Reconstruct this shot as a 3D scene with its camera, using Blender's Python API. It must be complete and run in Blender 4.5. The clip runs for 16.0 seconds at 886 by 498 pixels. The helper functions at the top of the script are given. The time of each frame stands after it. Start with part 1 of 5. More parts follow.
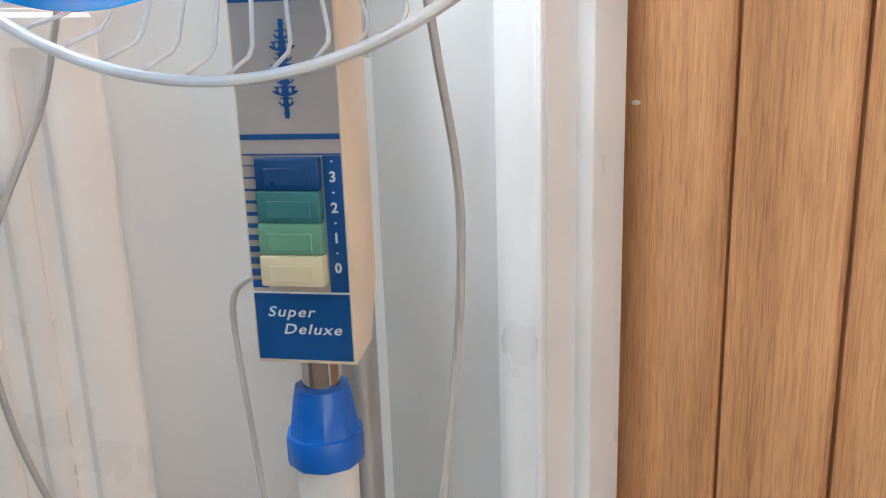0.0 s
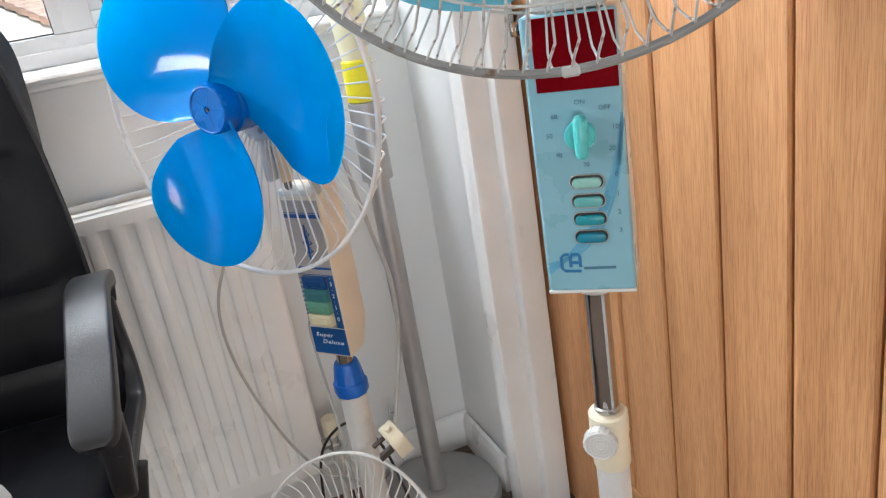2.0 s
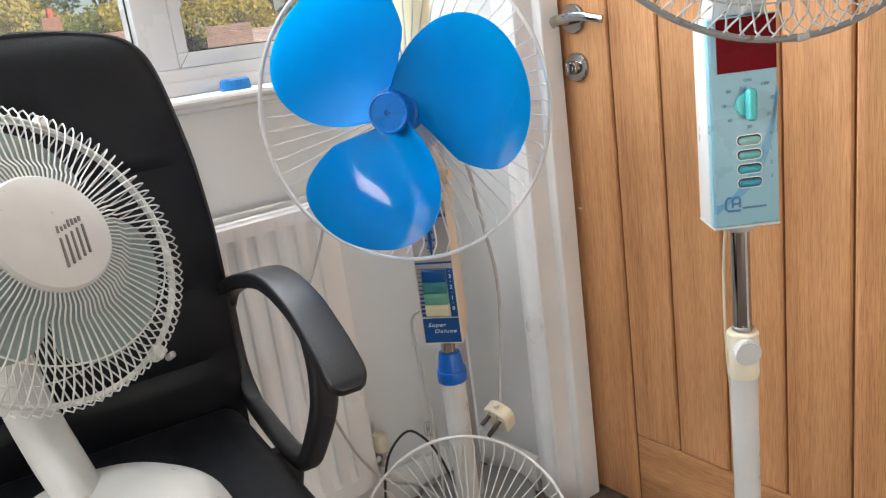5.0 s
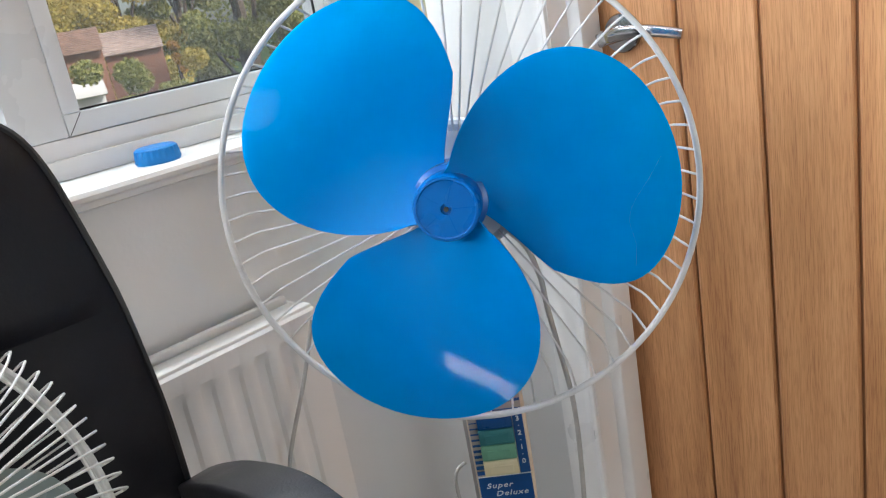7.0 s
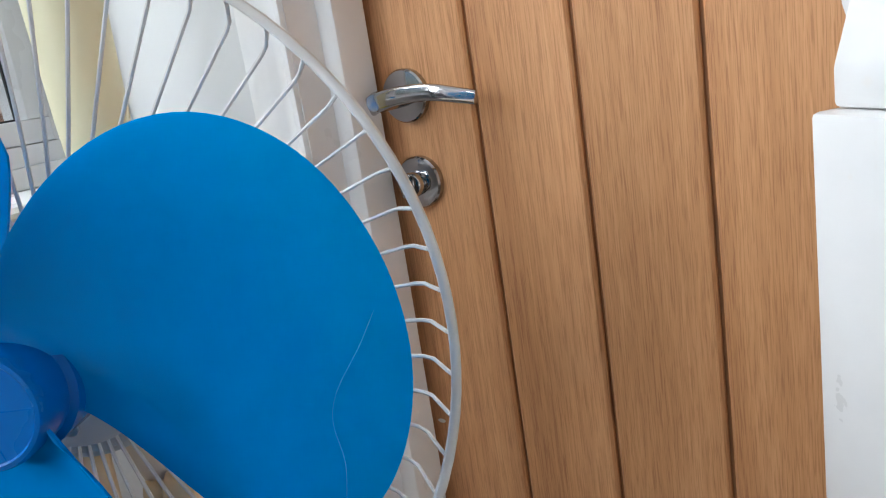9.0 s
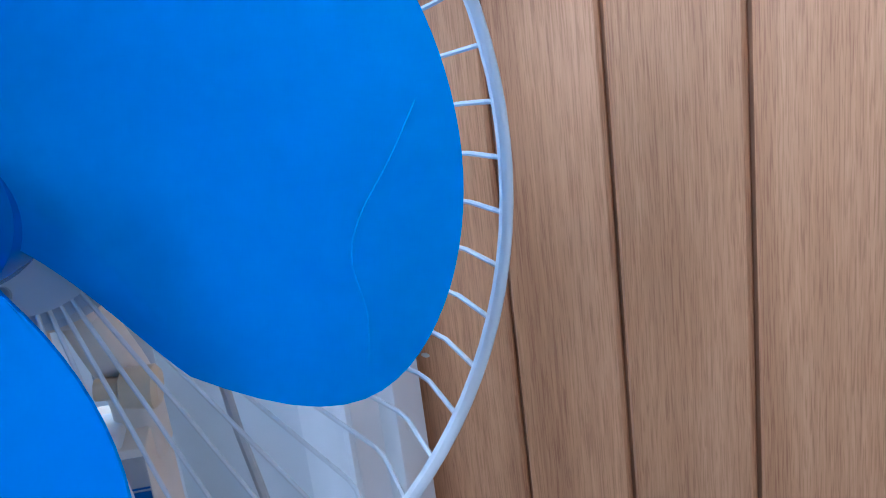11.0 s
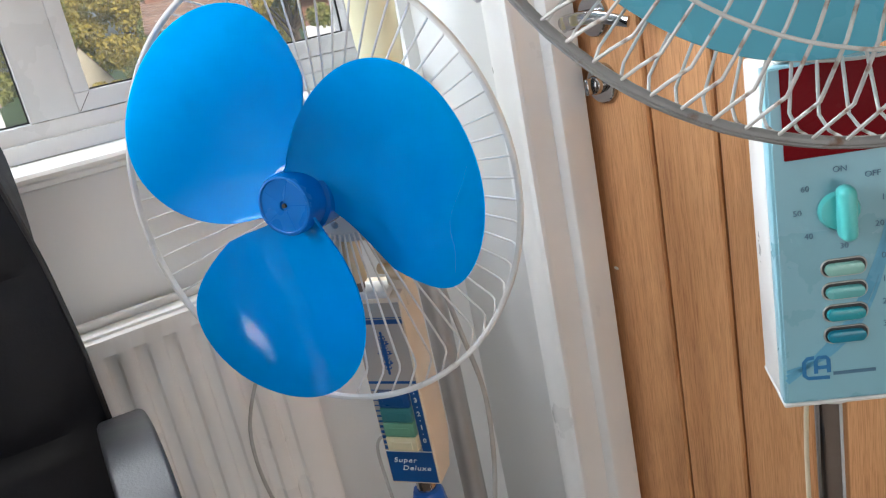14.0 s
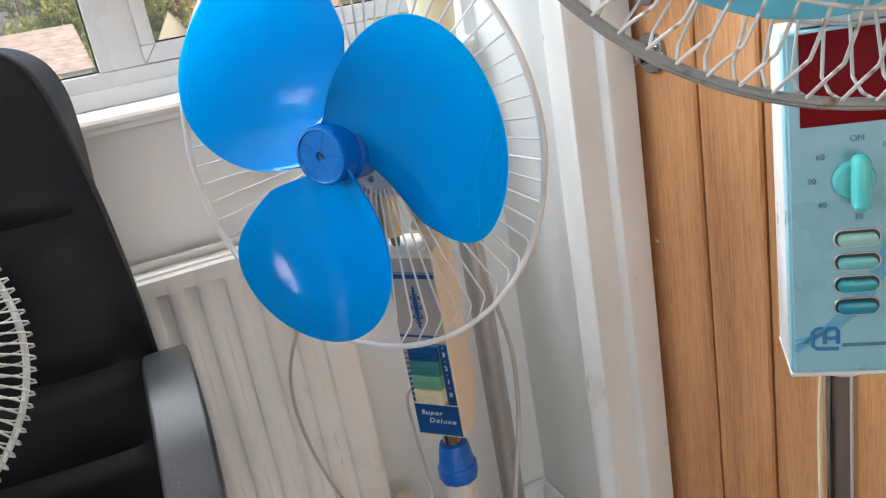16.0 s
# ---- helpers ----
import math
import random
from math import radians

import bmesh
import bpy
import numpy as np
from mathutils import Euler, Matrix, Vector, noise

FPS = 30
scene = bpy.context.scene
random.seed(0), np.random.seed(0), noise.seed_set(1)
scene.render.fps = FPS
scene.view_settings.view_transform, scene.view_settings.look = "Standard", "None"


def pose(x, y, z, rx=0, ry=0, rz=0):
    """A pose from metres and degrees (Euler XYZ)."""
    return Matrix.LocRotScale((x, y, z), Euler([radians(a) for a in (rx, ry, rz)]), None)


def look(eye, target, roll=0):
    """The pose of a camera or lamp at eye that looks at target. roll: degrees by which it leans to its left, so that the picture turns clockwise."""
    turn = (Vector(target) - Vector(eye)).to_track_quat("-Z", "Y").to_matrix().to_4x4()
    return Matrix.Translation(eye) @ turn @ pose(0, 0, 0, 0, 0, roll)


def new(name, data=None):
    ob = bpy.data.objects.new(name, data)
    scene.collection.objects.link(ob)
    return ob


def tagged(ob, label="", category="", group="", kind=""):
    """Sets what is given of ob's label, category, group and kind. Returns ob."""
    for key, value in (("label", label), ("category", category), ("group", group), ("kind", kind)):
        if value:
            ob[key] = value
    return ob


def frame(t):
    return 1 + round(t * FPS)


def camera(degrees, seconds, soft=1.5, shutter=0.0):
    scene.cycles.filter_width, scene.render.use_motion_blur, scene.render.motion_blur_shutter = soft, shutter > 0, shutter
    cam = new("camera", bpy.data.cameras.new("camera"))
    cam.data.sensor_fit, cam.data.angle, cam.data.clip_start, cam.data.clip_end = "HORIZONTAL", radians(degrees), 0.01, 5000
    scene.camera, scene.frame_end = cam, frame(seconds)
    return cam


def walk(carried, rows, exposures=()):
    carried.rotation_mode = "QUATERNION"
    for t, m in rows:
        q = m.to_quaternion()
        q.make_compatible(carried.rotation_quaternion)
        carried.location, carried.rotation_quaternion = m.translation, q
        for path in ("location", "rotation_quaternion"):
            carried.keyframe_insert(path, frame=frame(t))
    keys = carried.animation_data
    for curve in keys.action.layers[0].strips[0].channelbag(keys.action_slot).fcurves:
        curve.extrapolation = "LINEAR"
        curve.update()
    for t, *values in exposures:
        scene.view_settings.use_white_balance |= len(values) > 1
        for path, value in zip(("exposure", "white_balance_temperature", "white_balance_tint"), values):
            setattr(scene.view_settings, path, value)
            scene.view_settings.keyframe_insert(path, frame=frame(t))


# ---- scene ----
cam = camera(57.4, 16.0, soft=1.2)
PATH = [
    (0, (0.009, 0.341, 0.678), (1.247, 1.834, 0.189), -1.9),
    (0.5, (-0.03, 0.124, 0.775), (1.097, 1.68, 0.221), -3.3),
    (1, (0.008, -0.034, 0.899), (0.912, 1.593, 0.167), -5.7),
    (1.5, (0.049, -0.162, 0.987), (0.769, 1.539, 0.221), -7.8),
    (2, (0.057, -0.298, 1.038), (0.687, 1.455, 0.31), -9.5),
    (2.5, (0.041, -0.406, 1.054), (0.668, 1.358, 0.351), -9.2),
    (3, (-0.022, -0.44, 1.019), (0.663, 1.316, 0.35), -8.7),
    (5.5, (-0.498, -0.148, 0.994), (0.691, 1.376, 0.48), -7.9),
    (6, (-0.474, -0.005, 1.014), (0.756, 1.488, 0.508), -8.6),
    (6.5, (-0.405, 0.103, 1.042), (0.856, 1.562, 0.512), -9.9),
    (7, (-0.331, 0.199, 1.064), (0.997, 1.569, 0.466), -10.3),
    (7.5, (-0.211, 0.26, 1.086), (1.173, 1.549, 0.436), -10.4),
    (8, (-0.144, 0.241, 1.091), (1.262, 1.526, 0.479), -10.4),
    (8.5, (-0.062, 0.257, 1.07), (1.404, 1.516, 0.558), -10.4),
    (9, (0.005, 0.296, 1.017), (1.553, 1.463, 0.525), -8.9),
    (9.2, (0.009, 0.315, 0.987), (1.582, 1.445, 0.487), -8.0),
    (11.3, (0.028, 0.378, 0.928), (1.647, 1.427, 0.403), -7.3),
    (11.5, (-0.001, 0.334, 0.951), (1.568, 1.465, 0.441), -7.7),
    (12, (-0.06, 0.246, 0.998), (1.388, 1.539, 0.516), -9.2),
    (12.5, (-0.104, 0.13, 1.027), (1.203, 1.561, 0.533), -9.4),
    (13, (-0.12, 0.068, 1.042), (1.072, 1.575, 0.489), -9.7),
    (13.5, (-0.099, 0.038, 1.029), (0.972, 1.616, 0.425), -10.8),
    (14, (-0.066, -0.036, 1.058), (0.802, 1.652, 0.426), -11.7),
    (14.5, (-0.038, -0.11, 1.067), (0.671, 1.635, 0.394), -12.0),
    (15, (-0.03, -0.111, 1.058), (0.63, 1.649, 0.375), -11.8),
    (15.5, (-0.04, -0.099, 1.033), (0.618, 1.674, 0.382), -10.8),
    (16, (-0.045, -0.078, 1.04), (0.655, 1.677, 0.383), -10.3),
]
EXPOSURES = [
    (0.0, 0.40, 6200, 10), (1.0, 0.06, 6000, 10), (2.0, 0.10, 6250, 10), (3.0, 0.04, 6650, 10), (5.5, -0.08, 6450, 10), (6.5, -0.22, 6350, 10),
    (7.5, -0.45, 6200, 10), (8.5, -0.68, 6200, 10), (9.2, -0.70, 6150, 10), (11.3, -0.40, 4300, 10), (11.6, -0.48, 4900, 10), (12.0, -0.57, 5700, 10), (12.5, -0.62, 6100, 10),
    (13.5, -0.38, 6250, 10), (14.5, -0.13, 6300, 10), (16.0, -0.07, 6350, 10),
]
walk(cam, [(t, look(eye, target, roll)) for t, eye, target, roll in PATH], EXPOSURES)

# ---- world and light ----
world = bpy.data.worlds.new("world")
scene.world = world
world.use_nodes = True
wn, wl = world.node_tree.nodes, world.node_tree.links
sky = wn.new("ShaderNodeTexSky")
sky.sky_type, sky.sun_disc = "NISHITA", False
sky.sun_elevation, sky.sun_rotation = radians(36), radians(163)
sky.air_density, sky.dust_density = 1.0, 2.5
wl.new(sky.outputs[0], wn["Background"].inputs[0])
wn["Background"].inputs[1].default_value = 0.15
sun = new("sun", bpy.data.lights.new("sun", "SUN"))
sun.data.energy, sun.data.angle, sun.data.color = 5.0, radians(8), (1.0, 0.95, 0.88)
sun.matrix_world = look((0, 0, 0), (-0.3, 1.0, -0.76))
# sky light that enters by the window's opening
pane_light = new("window_light", bpy.data.lights.new("window_light", "AREA"))
pane_light.data.shape, pane_light.data.size, pane_light.data.size_y = "RECTANGLE", 1.15, 0.52
pane_light.data.energy, pane_light.data.color = 26.0, (0.93, 0.97, 1.0)
pane_light.matrix_world = look((-0.08, 1.28, 1.745), (-0.1, 0.0, 1.1))
side_pane = new("window_light", bpy.data.lights.new("window_light", "AREA"))
side_pane.data.shape, side_pane.data.size, side_pane.data.size_y = "RECTANGLE", 0.32, 0.9
side_pane.data.energy, side_pane.data.color = 19.0, (0.93, 0.97, 1.0)
side_pane.matrix_world = look((-1.19, 1.28, 1.50), (-0.5, 0.0, 1.2))
# unseen fill lamp added low at the back to lift radiator and fan fronts
back_light = new("back_fill_light", bpy.data.lights.new("back_fill_light", "AREA"))
back_light.data.shape, back_light.data.size, back_light.data.size_y = "RECTANGLE", 1.8, 0.7
back_light.data.energy, back_light.data.color = 21.0, (1.0, 0.98, 0.95)
back_light.matrix_world = look((-0.6, -2.46, 0.50), (0.0, 0.8, 0.35))

# unseen lamp added at the side wall for blade streaks and the door side
side_light = new("side_fill_light", bpy.data.lights.new("side_fill_light", "AREA"))
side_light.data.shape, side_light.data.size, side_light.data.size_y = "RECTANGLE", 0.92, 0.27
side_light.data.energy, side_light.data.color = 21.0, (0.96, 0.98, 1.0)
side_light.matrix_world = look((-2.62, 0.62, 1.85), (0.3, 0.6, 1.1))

# ---- materials ----
def tree_of(name):
    m = bpy.data.materials.new(name)
    m.use_nodes = True
    return m, m.node_tree.nodes, m.node_tree.links, m.node_tree.nodes["Principled BSDF"]


def plain(name, colour, rough=0.5, metal=0.0, vary=0.06, size=14.0, bump=0.0, bump_size=220.0, coat=0.0, spec=0.5, spots=None, trans=0.0, glow=0.0, even=1.0):
    """A surface with soft colour variation at two scales, uneven gloss and fine relief; spots: colour, amount of worn marks."""
    m, n, l, p = tree_of(name)
    co = n.new("ShaderNodeTexCoord")
    big, fine = n.new("ShaderNodeTexNoise"), n.new("ShaderNodeTexNoise")
    big.inputs["Scale"].default_value, big.inputs["Detail"].default_value = size, 5
    fine.inputs["Scale"].default_value, fine.inputs["Detail"].default_value = bump_size, 3
    l.new(co.outputs["Object"], big.inputs["Vector"])
    l.new(co.outputs["Object"], fine.inputs["Vector"])
    ramp = n.new("ShaderNodeMapRange")
    ramp.inputs[1].default_value, ramp.inputs[2].default_value = 0.3, 0.7
    ramp.inputs[3].default_value, ramp.inputs[4].default_value = 1 - vary, 1 + vary
    l.new(big.outputs[0], ramp.inputs[0])
    mul = n.new("ShaderNodeVectorMath")
    mul.operation = "SCALE"
    mul.inputs[0].default_value = colour
    l.new(ramp.outputs[0], mul.inputs["Scale"])
    out = mul.outputs[0]
    if spots:
        mark = n.new("ShaderNodeTexNoise")
        mark.inputs["Scale"].default_value, mark.inputs["Detail"].default_value = 55, 6
        l.new(co.outputs["Object"], mark.inputs["Vector"])
        cut = n.new("ShaderNodeMapRange")
        cut.inputs[1].default_value, cut.inputs[2].default_value = 0.72 - spots[1], 0.76 - spots[1] * 0.6
        l.new(mark.outputs[0], cut.inputs[0])
        mix = n.new("ShaderNodeMix")
        mix.data_type = "RGBA"
        l.new(cut.outputs[0], mix.inputs[0])
        l.new(out, mix.inputs[6])
        mix.inputs[7].default_value = (*spots[0], 1)
        out = mix.outputs[2]
    l.new(out, p.inputs["Base Color"])
    gloss = n.new("ShaderNodeMapRange")
    gloss.inputs[1].default_value, gloss.inputs[2].default_value = 0.3, 0.7
    gloss.inputs[3].default_value, gloss.inputs[4].default_value = max(rough - 0.06 * even, 0.02), min(rough + 0.08 * even, 1)
    l.new(big.outputs[0], gloss.inputs[0])
    l.new(gloss.outputs[0], p.inputs["Roughness"])
    p.inputs["Metallic"].default_value = metal
    p.inputs["Specular IOR Level"].default_value = spec
    p.inputs["Coat Weight"].default_value = coat
    p.inputs["Coat Roughness"].default_value = 0.08
    p.inputs["Transmission Weight"].default_value = trans
    if bump:
        b = n.new("ShaderNodeBump")
        b.inputs["Strength"].default_value, b.inputs["Distance"].default_value = bump, 0.002
        l.new(fine.outputs[0], b.inputs["Height"])
        l.new(b.outputs[0], p.inputs["Normal"])
    if glow:
        # thin plastic that lets some light through
        tr, mx = n.new("ShaderNodeBsdfTranslucent"), n.new("ShaderNodeMixShader")
        l.new(out, tr.inputs[0])
        mx.inputs[0].default_value = glow
        l.new(p.outputs[0], mx.inputs[1])
        l.new(tr.outputs[0], mx.inputs[2])
        l.new(mx.outputs[0], n["Material Output"].inputs[0])
    return m


def oak(name, axis):
    """Oak veneer with grain along an axis (2: upright, 1: across)."""
    m, n, l, p = tree_of(name)
    co, info = n.new("ShaderNodeTexCoord"), n.new("ShaderNodeObjectInfo")
    add = n.new("ShaderNodeVectorMath")
    add.operation = "MULTIPLY_ADD"
    add.inputs[1].default_value = (7.0, 3.1, 5.3)
    l.new(info.outputs["Random"], add.inputs[0])
    l.new(co.outputs["Object"], add.inputs[2])
    stretch = n.new("ShaderNodeMapping")
    stretch.inputs["Scale"].default_value = (1, 1, 0.032) if axis == 2 else (1, 0.032, 1)
    l.new(add.outputs[0], stretch.inputs[0])
    broad, fine, pore = (n.new("ShaderNodeTexNoise") for _ in range(3))
    for node, s, d, w in ((broad, 14, 4, 1.8), (fine, 330, 4, 0.9), (pore, 900, 3, 0.3)):
        node.inputs["Scale"].default_value, node.inputs["Detail"].default_value, node.inputs["Distortion"].default_value = s, d, w
        l.new(stretch.outputs[0], node.inputs["Vector"])
    # growth rings: long nested arches about a point of the board's own
    heart, shell = n.new("ShaderNodeVectorMath"), n.new("ShaderNodeMapping")
    heart.operation = "MULTIPLY_ADD"
    heart.inputs[1].default_value = (0.0, 0.03, -1.9) if axis == 2 else (0.0, -0.5, 0.02)
    l.new(info.outputs["Random"], heart.inputs[0])
    l.new(co.outputs["Object"], heart.inputs[2])
    shell.inputs["Scale"].default_value = (1, 1, 0.05) if axis == 2 else (1, 0.05, 1)
    l.new(heart.outputs[0], shell.inputs[0])
    ring = n.new("ShaderNodeTexWave")
    ring.wave_type, ring.rings_direction = "RINGS", "SPHERICAL"
    ring.inputs["Scale"].default_value, ring.inputs["Distortion"].default_value = 26.0, 6.0
    ring.inputs["Detail"].default_value, ring.inputs["Detail Scale"].default_value = 3.0, 0.8
    l.new(shell.outputs[0], ring.inputs["Vector"])
    a = n.new("ShaderNodeMath")
    a.operation = "MULTIPLY_ADD"
    a.inputs[1].default_value = 0.19
    l.new(ring.outputs["Fac"], a.inputs[0])
    c = n.new("ShaderNodeMath")
    c.operation = "MULTIPLY_ADD"
    c.inputs[1].default_value = 0.58
    l.new(fine.outputs[0], c.inputs[0])
    d = n.new("ShaderNodeMath")
    d.operation = "MULTIPLY"
    d.inputs[1].default_value = 0.30
    l.new(broad.outputs[0], d.inputs[0])
    l.new(d.outputs[0], c.inputs[2])
    l.new(c.outputs[0], a.inputs[2])
    dash = n.new("ShaderNodeMapRange")
    dash.inputs[1].default_value, dash.inputs[2].default_value = 0.50, 0.62
    dash.inputs[3].default_value, dash.inputs[4].default_value = 0.03, -0.22
    l.new(pore.outputs[0], dash.inputs[0])
    put = n.new("ShaderNodeMath")
    put.operation = "ADD"
    l.new(a.outputs[0], put.inputs[0])
    l.new(dash.outputs[0], put.inputs[1])
    cr = n.new("ShaderNodeValToRGB")
    e = cr.color_ramp.elements
    e[0].position, e[0].color = 0.14, (0.345, 0.146, 0.060, 1)
    e[1].position, e[1].color = 0.95, (0.745, 0.415, 0.212, 1)
    mid = cr.color_ramp.elements.new(0.60)
    mid.color = (0.575, 0.292, 0.128, 1)
    l.new(put.outputs[0], cr.inputs[0])
    tone = n.new("ShaderNodeMapRange")
    tone.inputs[3].default_value, tone.inputs[4].default_value = 0.88, 1.1
    l.new(info.outputs["Random"], tone.inputs[0])
    sc = n.new("ShaderNodeVectorMath")
    sc.operation = "SCALE"
    l.new(cr.outputs[0], sc.inputs[0])
    l.new(tone.outputs[0], sc.inputs["Scale"])
    l.new(sc.outputs[0], p.inputs["Base Color"])
    p.inputs["Roughness"].default_value = 0.52
    p.inputs["Specular IOR Level"].default_value = 0.35
    b = n.new("ShaderNodeBump")
    b.inputs["Strength"].default_value, b.inputs["Distance"].default_value = 0.35, 0.001
    l.new(fine.outputs[0], b.inputs["Height"])
    l.new(b.outputs[0], p.inputs["Normal"])
    return m


WALL = plain("wall_paint", (0.77, 0.78, 0.78), 0.6, vary=0.03, size=3, bump=0.12, bump_size=160)
# unseen far walls, toned down to cut the light they bounce
FARWALL = plain("low_bounce_beige", (0.33, 0.295, 0.25), 0.7, vary=0.04, size=3, bump=0.12, bump_size=160)
CEIL = plain("ceiling_paint", (0.82, 0.82, 0.81), 0.8, vary=0.03, size=2)
GLOSSW = plain("white_gloss_paint", (0.80, 0.80, 0.79), 0.32, vary=0.03, size=9, bump=0.06, bump_size=70)
UPVC = plain("white_upvc", (0.64, 0.645, 0.65), 0.30, vary=0.012, size=6)
RADW = plain("radiator_enamel", (0.83, 0.825, 0.81), 0.3, vary=0.04, size=5, bump=0.05, bump_size=60)
GASKET = plain("black_gasket", (0.02, 0.02, 0.02), 0.6)
CARPET = plain("brown_carpet", (0.17, 0.125, 0.095), 0.95, vary=0.35, size=60, bump=1.0, bump_size=420, spec=0.1)
OAK, OAKX = oak("oak_upright", 2), oak("oak_across", 1)
GROOVE = plain("oak_groove", (0.25, 0.115, 0.045), 0.7, vary=0.15)
CHROME = plain("chrome", (0.44, 0.44, 0.45), 0.08, 1.0, vary=0.05, size=30)
STEEL = plain("satin_steel", (0.50, 0.49, 0.48), 0.3, 1.0, vary=0.06, size=20)
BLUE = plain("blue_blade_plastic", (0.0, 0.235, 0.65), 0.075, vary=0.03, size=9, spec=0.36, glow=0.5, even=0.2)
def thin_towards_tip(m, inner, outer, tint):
    """Root-to-tip shading put into a moulded blade: dark hub end, more light passed outwards."""
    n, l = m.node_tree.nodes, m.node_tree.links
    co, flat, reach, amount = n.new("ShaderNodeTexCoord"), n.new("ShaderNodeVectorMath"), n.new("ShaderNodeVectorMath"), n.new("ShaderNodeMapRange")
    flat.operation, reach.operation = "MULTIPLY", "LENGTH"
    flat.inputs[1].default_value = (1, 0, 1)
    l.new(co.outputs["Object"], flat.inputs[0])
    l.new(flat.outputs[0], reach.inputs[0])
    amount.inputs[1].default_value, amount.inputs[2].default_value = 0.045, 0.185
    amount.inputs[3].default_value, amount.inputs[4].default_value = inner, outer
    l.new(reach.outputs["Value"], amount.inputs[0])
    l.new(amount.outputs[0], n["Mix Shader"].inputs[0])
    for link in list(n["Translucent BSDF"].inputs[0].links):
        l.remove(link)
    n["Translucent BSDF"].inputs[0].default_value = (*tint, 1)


# blade shading by material: deep blue root, bright cyan tip
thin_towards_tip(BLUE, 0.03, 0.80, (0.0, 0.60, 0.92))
BLUEHUB = plain("blue_hub_plastic", (0.0, 0.125, 0.46), 0.22, vary=0.03, size=9)
CAPBLUE = plain("blue_collar_plastic", (0.002, 0.115, 0.50), 0.35, vary=0.06, size=40)
RIBBLUE = plain("blue_cap_plastic", (0.0, 0.19, 0.55), 0.4, vary=0.05, size=60)
PRINTBLUE = plain("blue_print", (0.004, 0.075, 0.26), 0.35, vary=0.05)
DARKBLUE = plain("dark_blue_button", (0.004, 0.06, 0.20), 0.3)
TEALBTN = plain("teal_button", (0.04, 0.185, 0.20), 0.3)
GREENBTN = plain("green_button", (0.15, 0.36, 0.25), 0.3)
CREAMBTN = plain("cream_button", (0.70, 0.63, 0.42), 0.35)
GREYP = plain("grey_plastic", (0.56, 0.60, 0.64), 0.4, vary=0.05, size=20)
WIRE = plain("white_coated_wire", (0.68, 0.67, 0.65), 0.32, vary=0.06, size=30)
RIMGREY = plain("greyed_rim", (0.27, 0.27, 0.265), 0.42, vary=0.15, size=30, spots=((0.17, 0.09, 0.05), 0.12))
WIREOLD = plain("grey_rusting_wire", (0.52, 0.51, 0.49), 0.4, vary=0.12, size=30, spots=((0.20, 0.11, 0.06), 0.10))
IVORY = plain("ivory_plastic", (0.72, 0.62, 0.49), 0.4, vary=0.05, size=20)
TAN = plain("yellowed_plastic", (0.68, 0.53, 0.33), 0.4, vary=0.10, size=30)
BODYGREY = plain("taupe_panel", (0.42, 0.38, 0.34), 0.4, vary=0.04)
WHITEP = plain("white_plastic", (0.63, 0.625, 0.61), 0.32, vary=0.04, size=20, spots=((0.62, 0.60, 0.57), 0.05))
CREAMP = plain("cream_plastic", (0.76, 0.70, 0.54), 0.38, vary=0.06, size=30)
AGEDP = plain("aged_white_plastic", (0.56, 0.545, 0.51), 0.36, vary=0.05, size=20, spots=((0.42, 0.40, 0.37), 0.05))
AGEDWIRE = plain("aged_white_wire", (0.56, 0.55, 0.52), 0.36, vary=0.08, size=30)
PIN = plain("blackened_brass", (0.07, 0.055, 0.045), 0.45, 0.4, vary=0.2, size=90)
LIGHTBLUE = plain("light_blue_plastic", (0.23, 0.45, 0.53), 0.3, vary=0.03, size=16)
PALEBLADE = plain("pale_blue_blade", (0.17, 0.55, 0.68), 0.25, vary=0.03, size=16, glow=0.3)
AQUA = plain("aqua_plastic", (0.10, 0.53, 0.52), 0.28, vary=0.03)
AQUA2 = plain("aqua_button_pale", (0.27, 0.53, 0.47), 0.28, vary=0.03)
AQUA3 = plain("aqua_button_mid", (0.13, 0.43, 0.43), 0.28, vary=0.03)
AQUA4 = plain("aqua_button_deep", (0.02, 0.29, 0.34), 0.28, vary=0.03)
AQUA5 = plain("aqua_button_dark", (0.01, 0.21, 0.31), 0.28, vary=0.03)
STRIPE = plain("blue_decal", (0.12, 0.37, 0.54), 0.3, vary=0.03)
RED = plain("dark_red_window", (0.16, 0.0006, 0.004), 0.3, vary=0.04, spec=0.04)
SCRATCH = plain("scratched_blue", (0.22, 0.50, 0.78), 0.5)
INK = plain("navy_ink", (0.07, 0.17, 0.26), 0.4)
LOGO = plain("logo_blue", (0.02, 0.17, 0.38), 0.35)
WHITEINK = plain("white_ink", (0.72, 0.74, 0.76), 0.4)
BLACKP = plain("black_plastic", (0.018, 0.018, 0.02), 0.36, vary=0.12, bump=0.18, bump_size=420, spots=((0.10, 0.10, 0.11), 0.02))
LEATHER = plain("black_leatherette", (0.0078, 0.0084, 0.011), 0.48, vary=0.2, size=24, bump=0.15, bump_size=320, spec=0.22)
SEAM = plain("black_piping", (0.010, 0.010, 0.012), 0.5)
COPPER = plain("painted_pipe", (0.74, 0.73, 0.70), 0.4)
YELLOW = plain("bright_yellow_plastic", (0.78, 0.70, 0.02), 0.4)
PALEYELLOW = plain("pale_yellow_plastic", (0.78, 0.74, 0.50), 0.4, vary=0.04, size=8)
SILVER = plain("silver_paint", (0.42, 0.42, 0.42), 0.38, 0.7, vary=0.05, size=20)
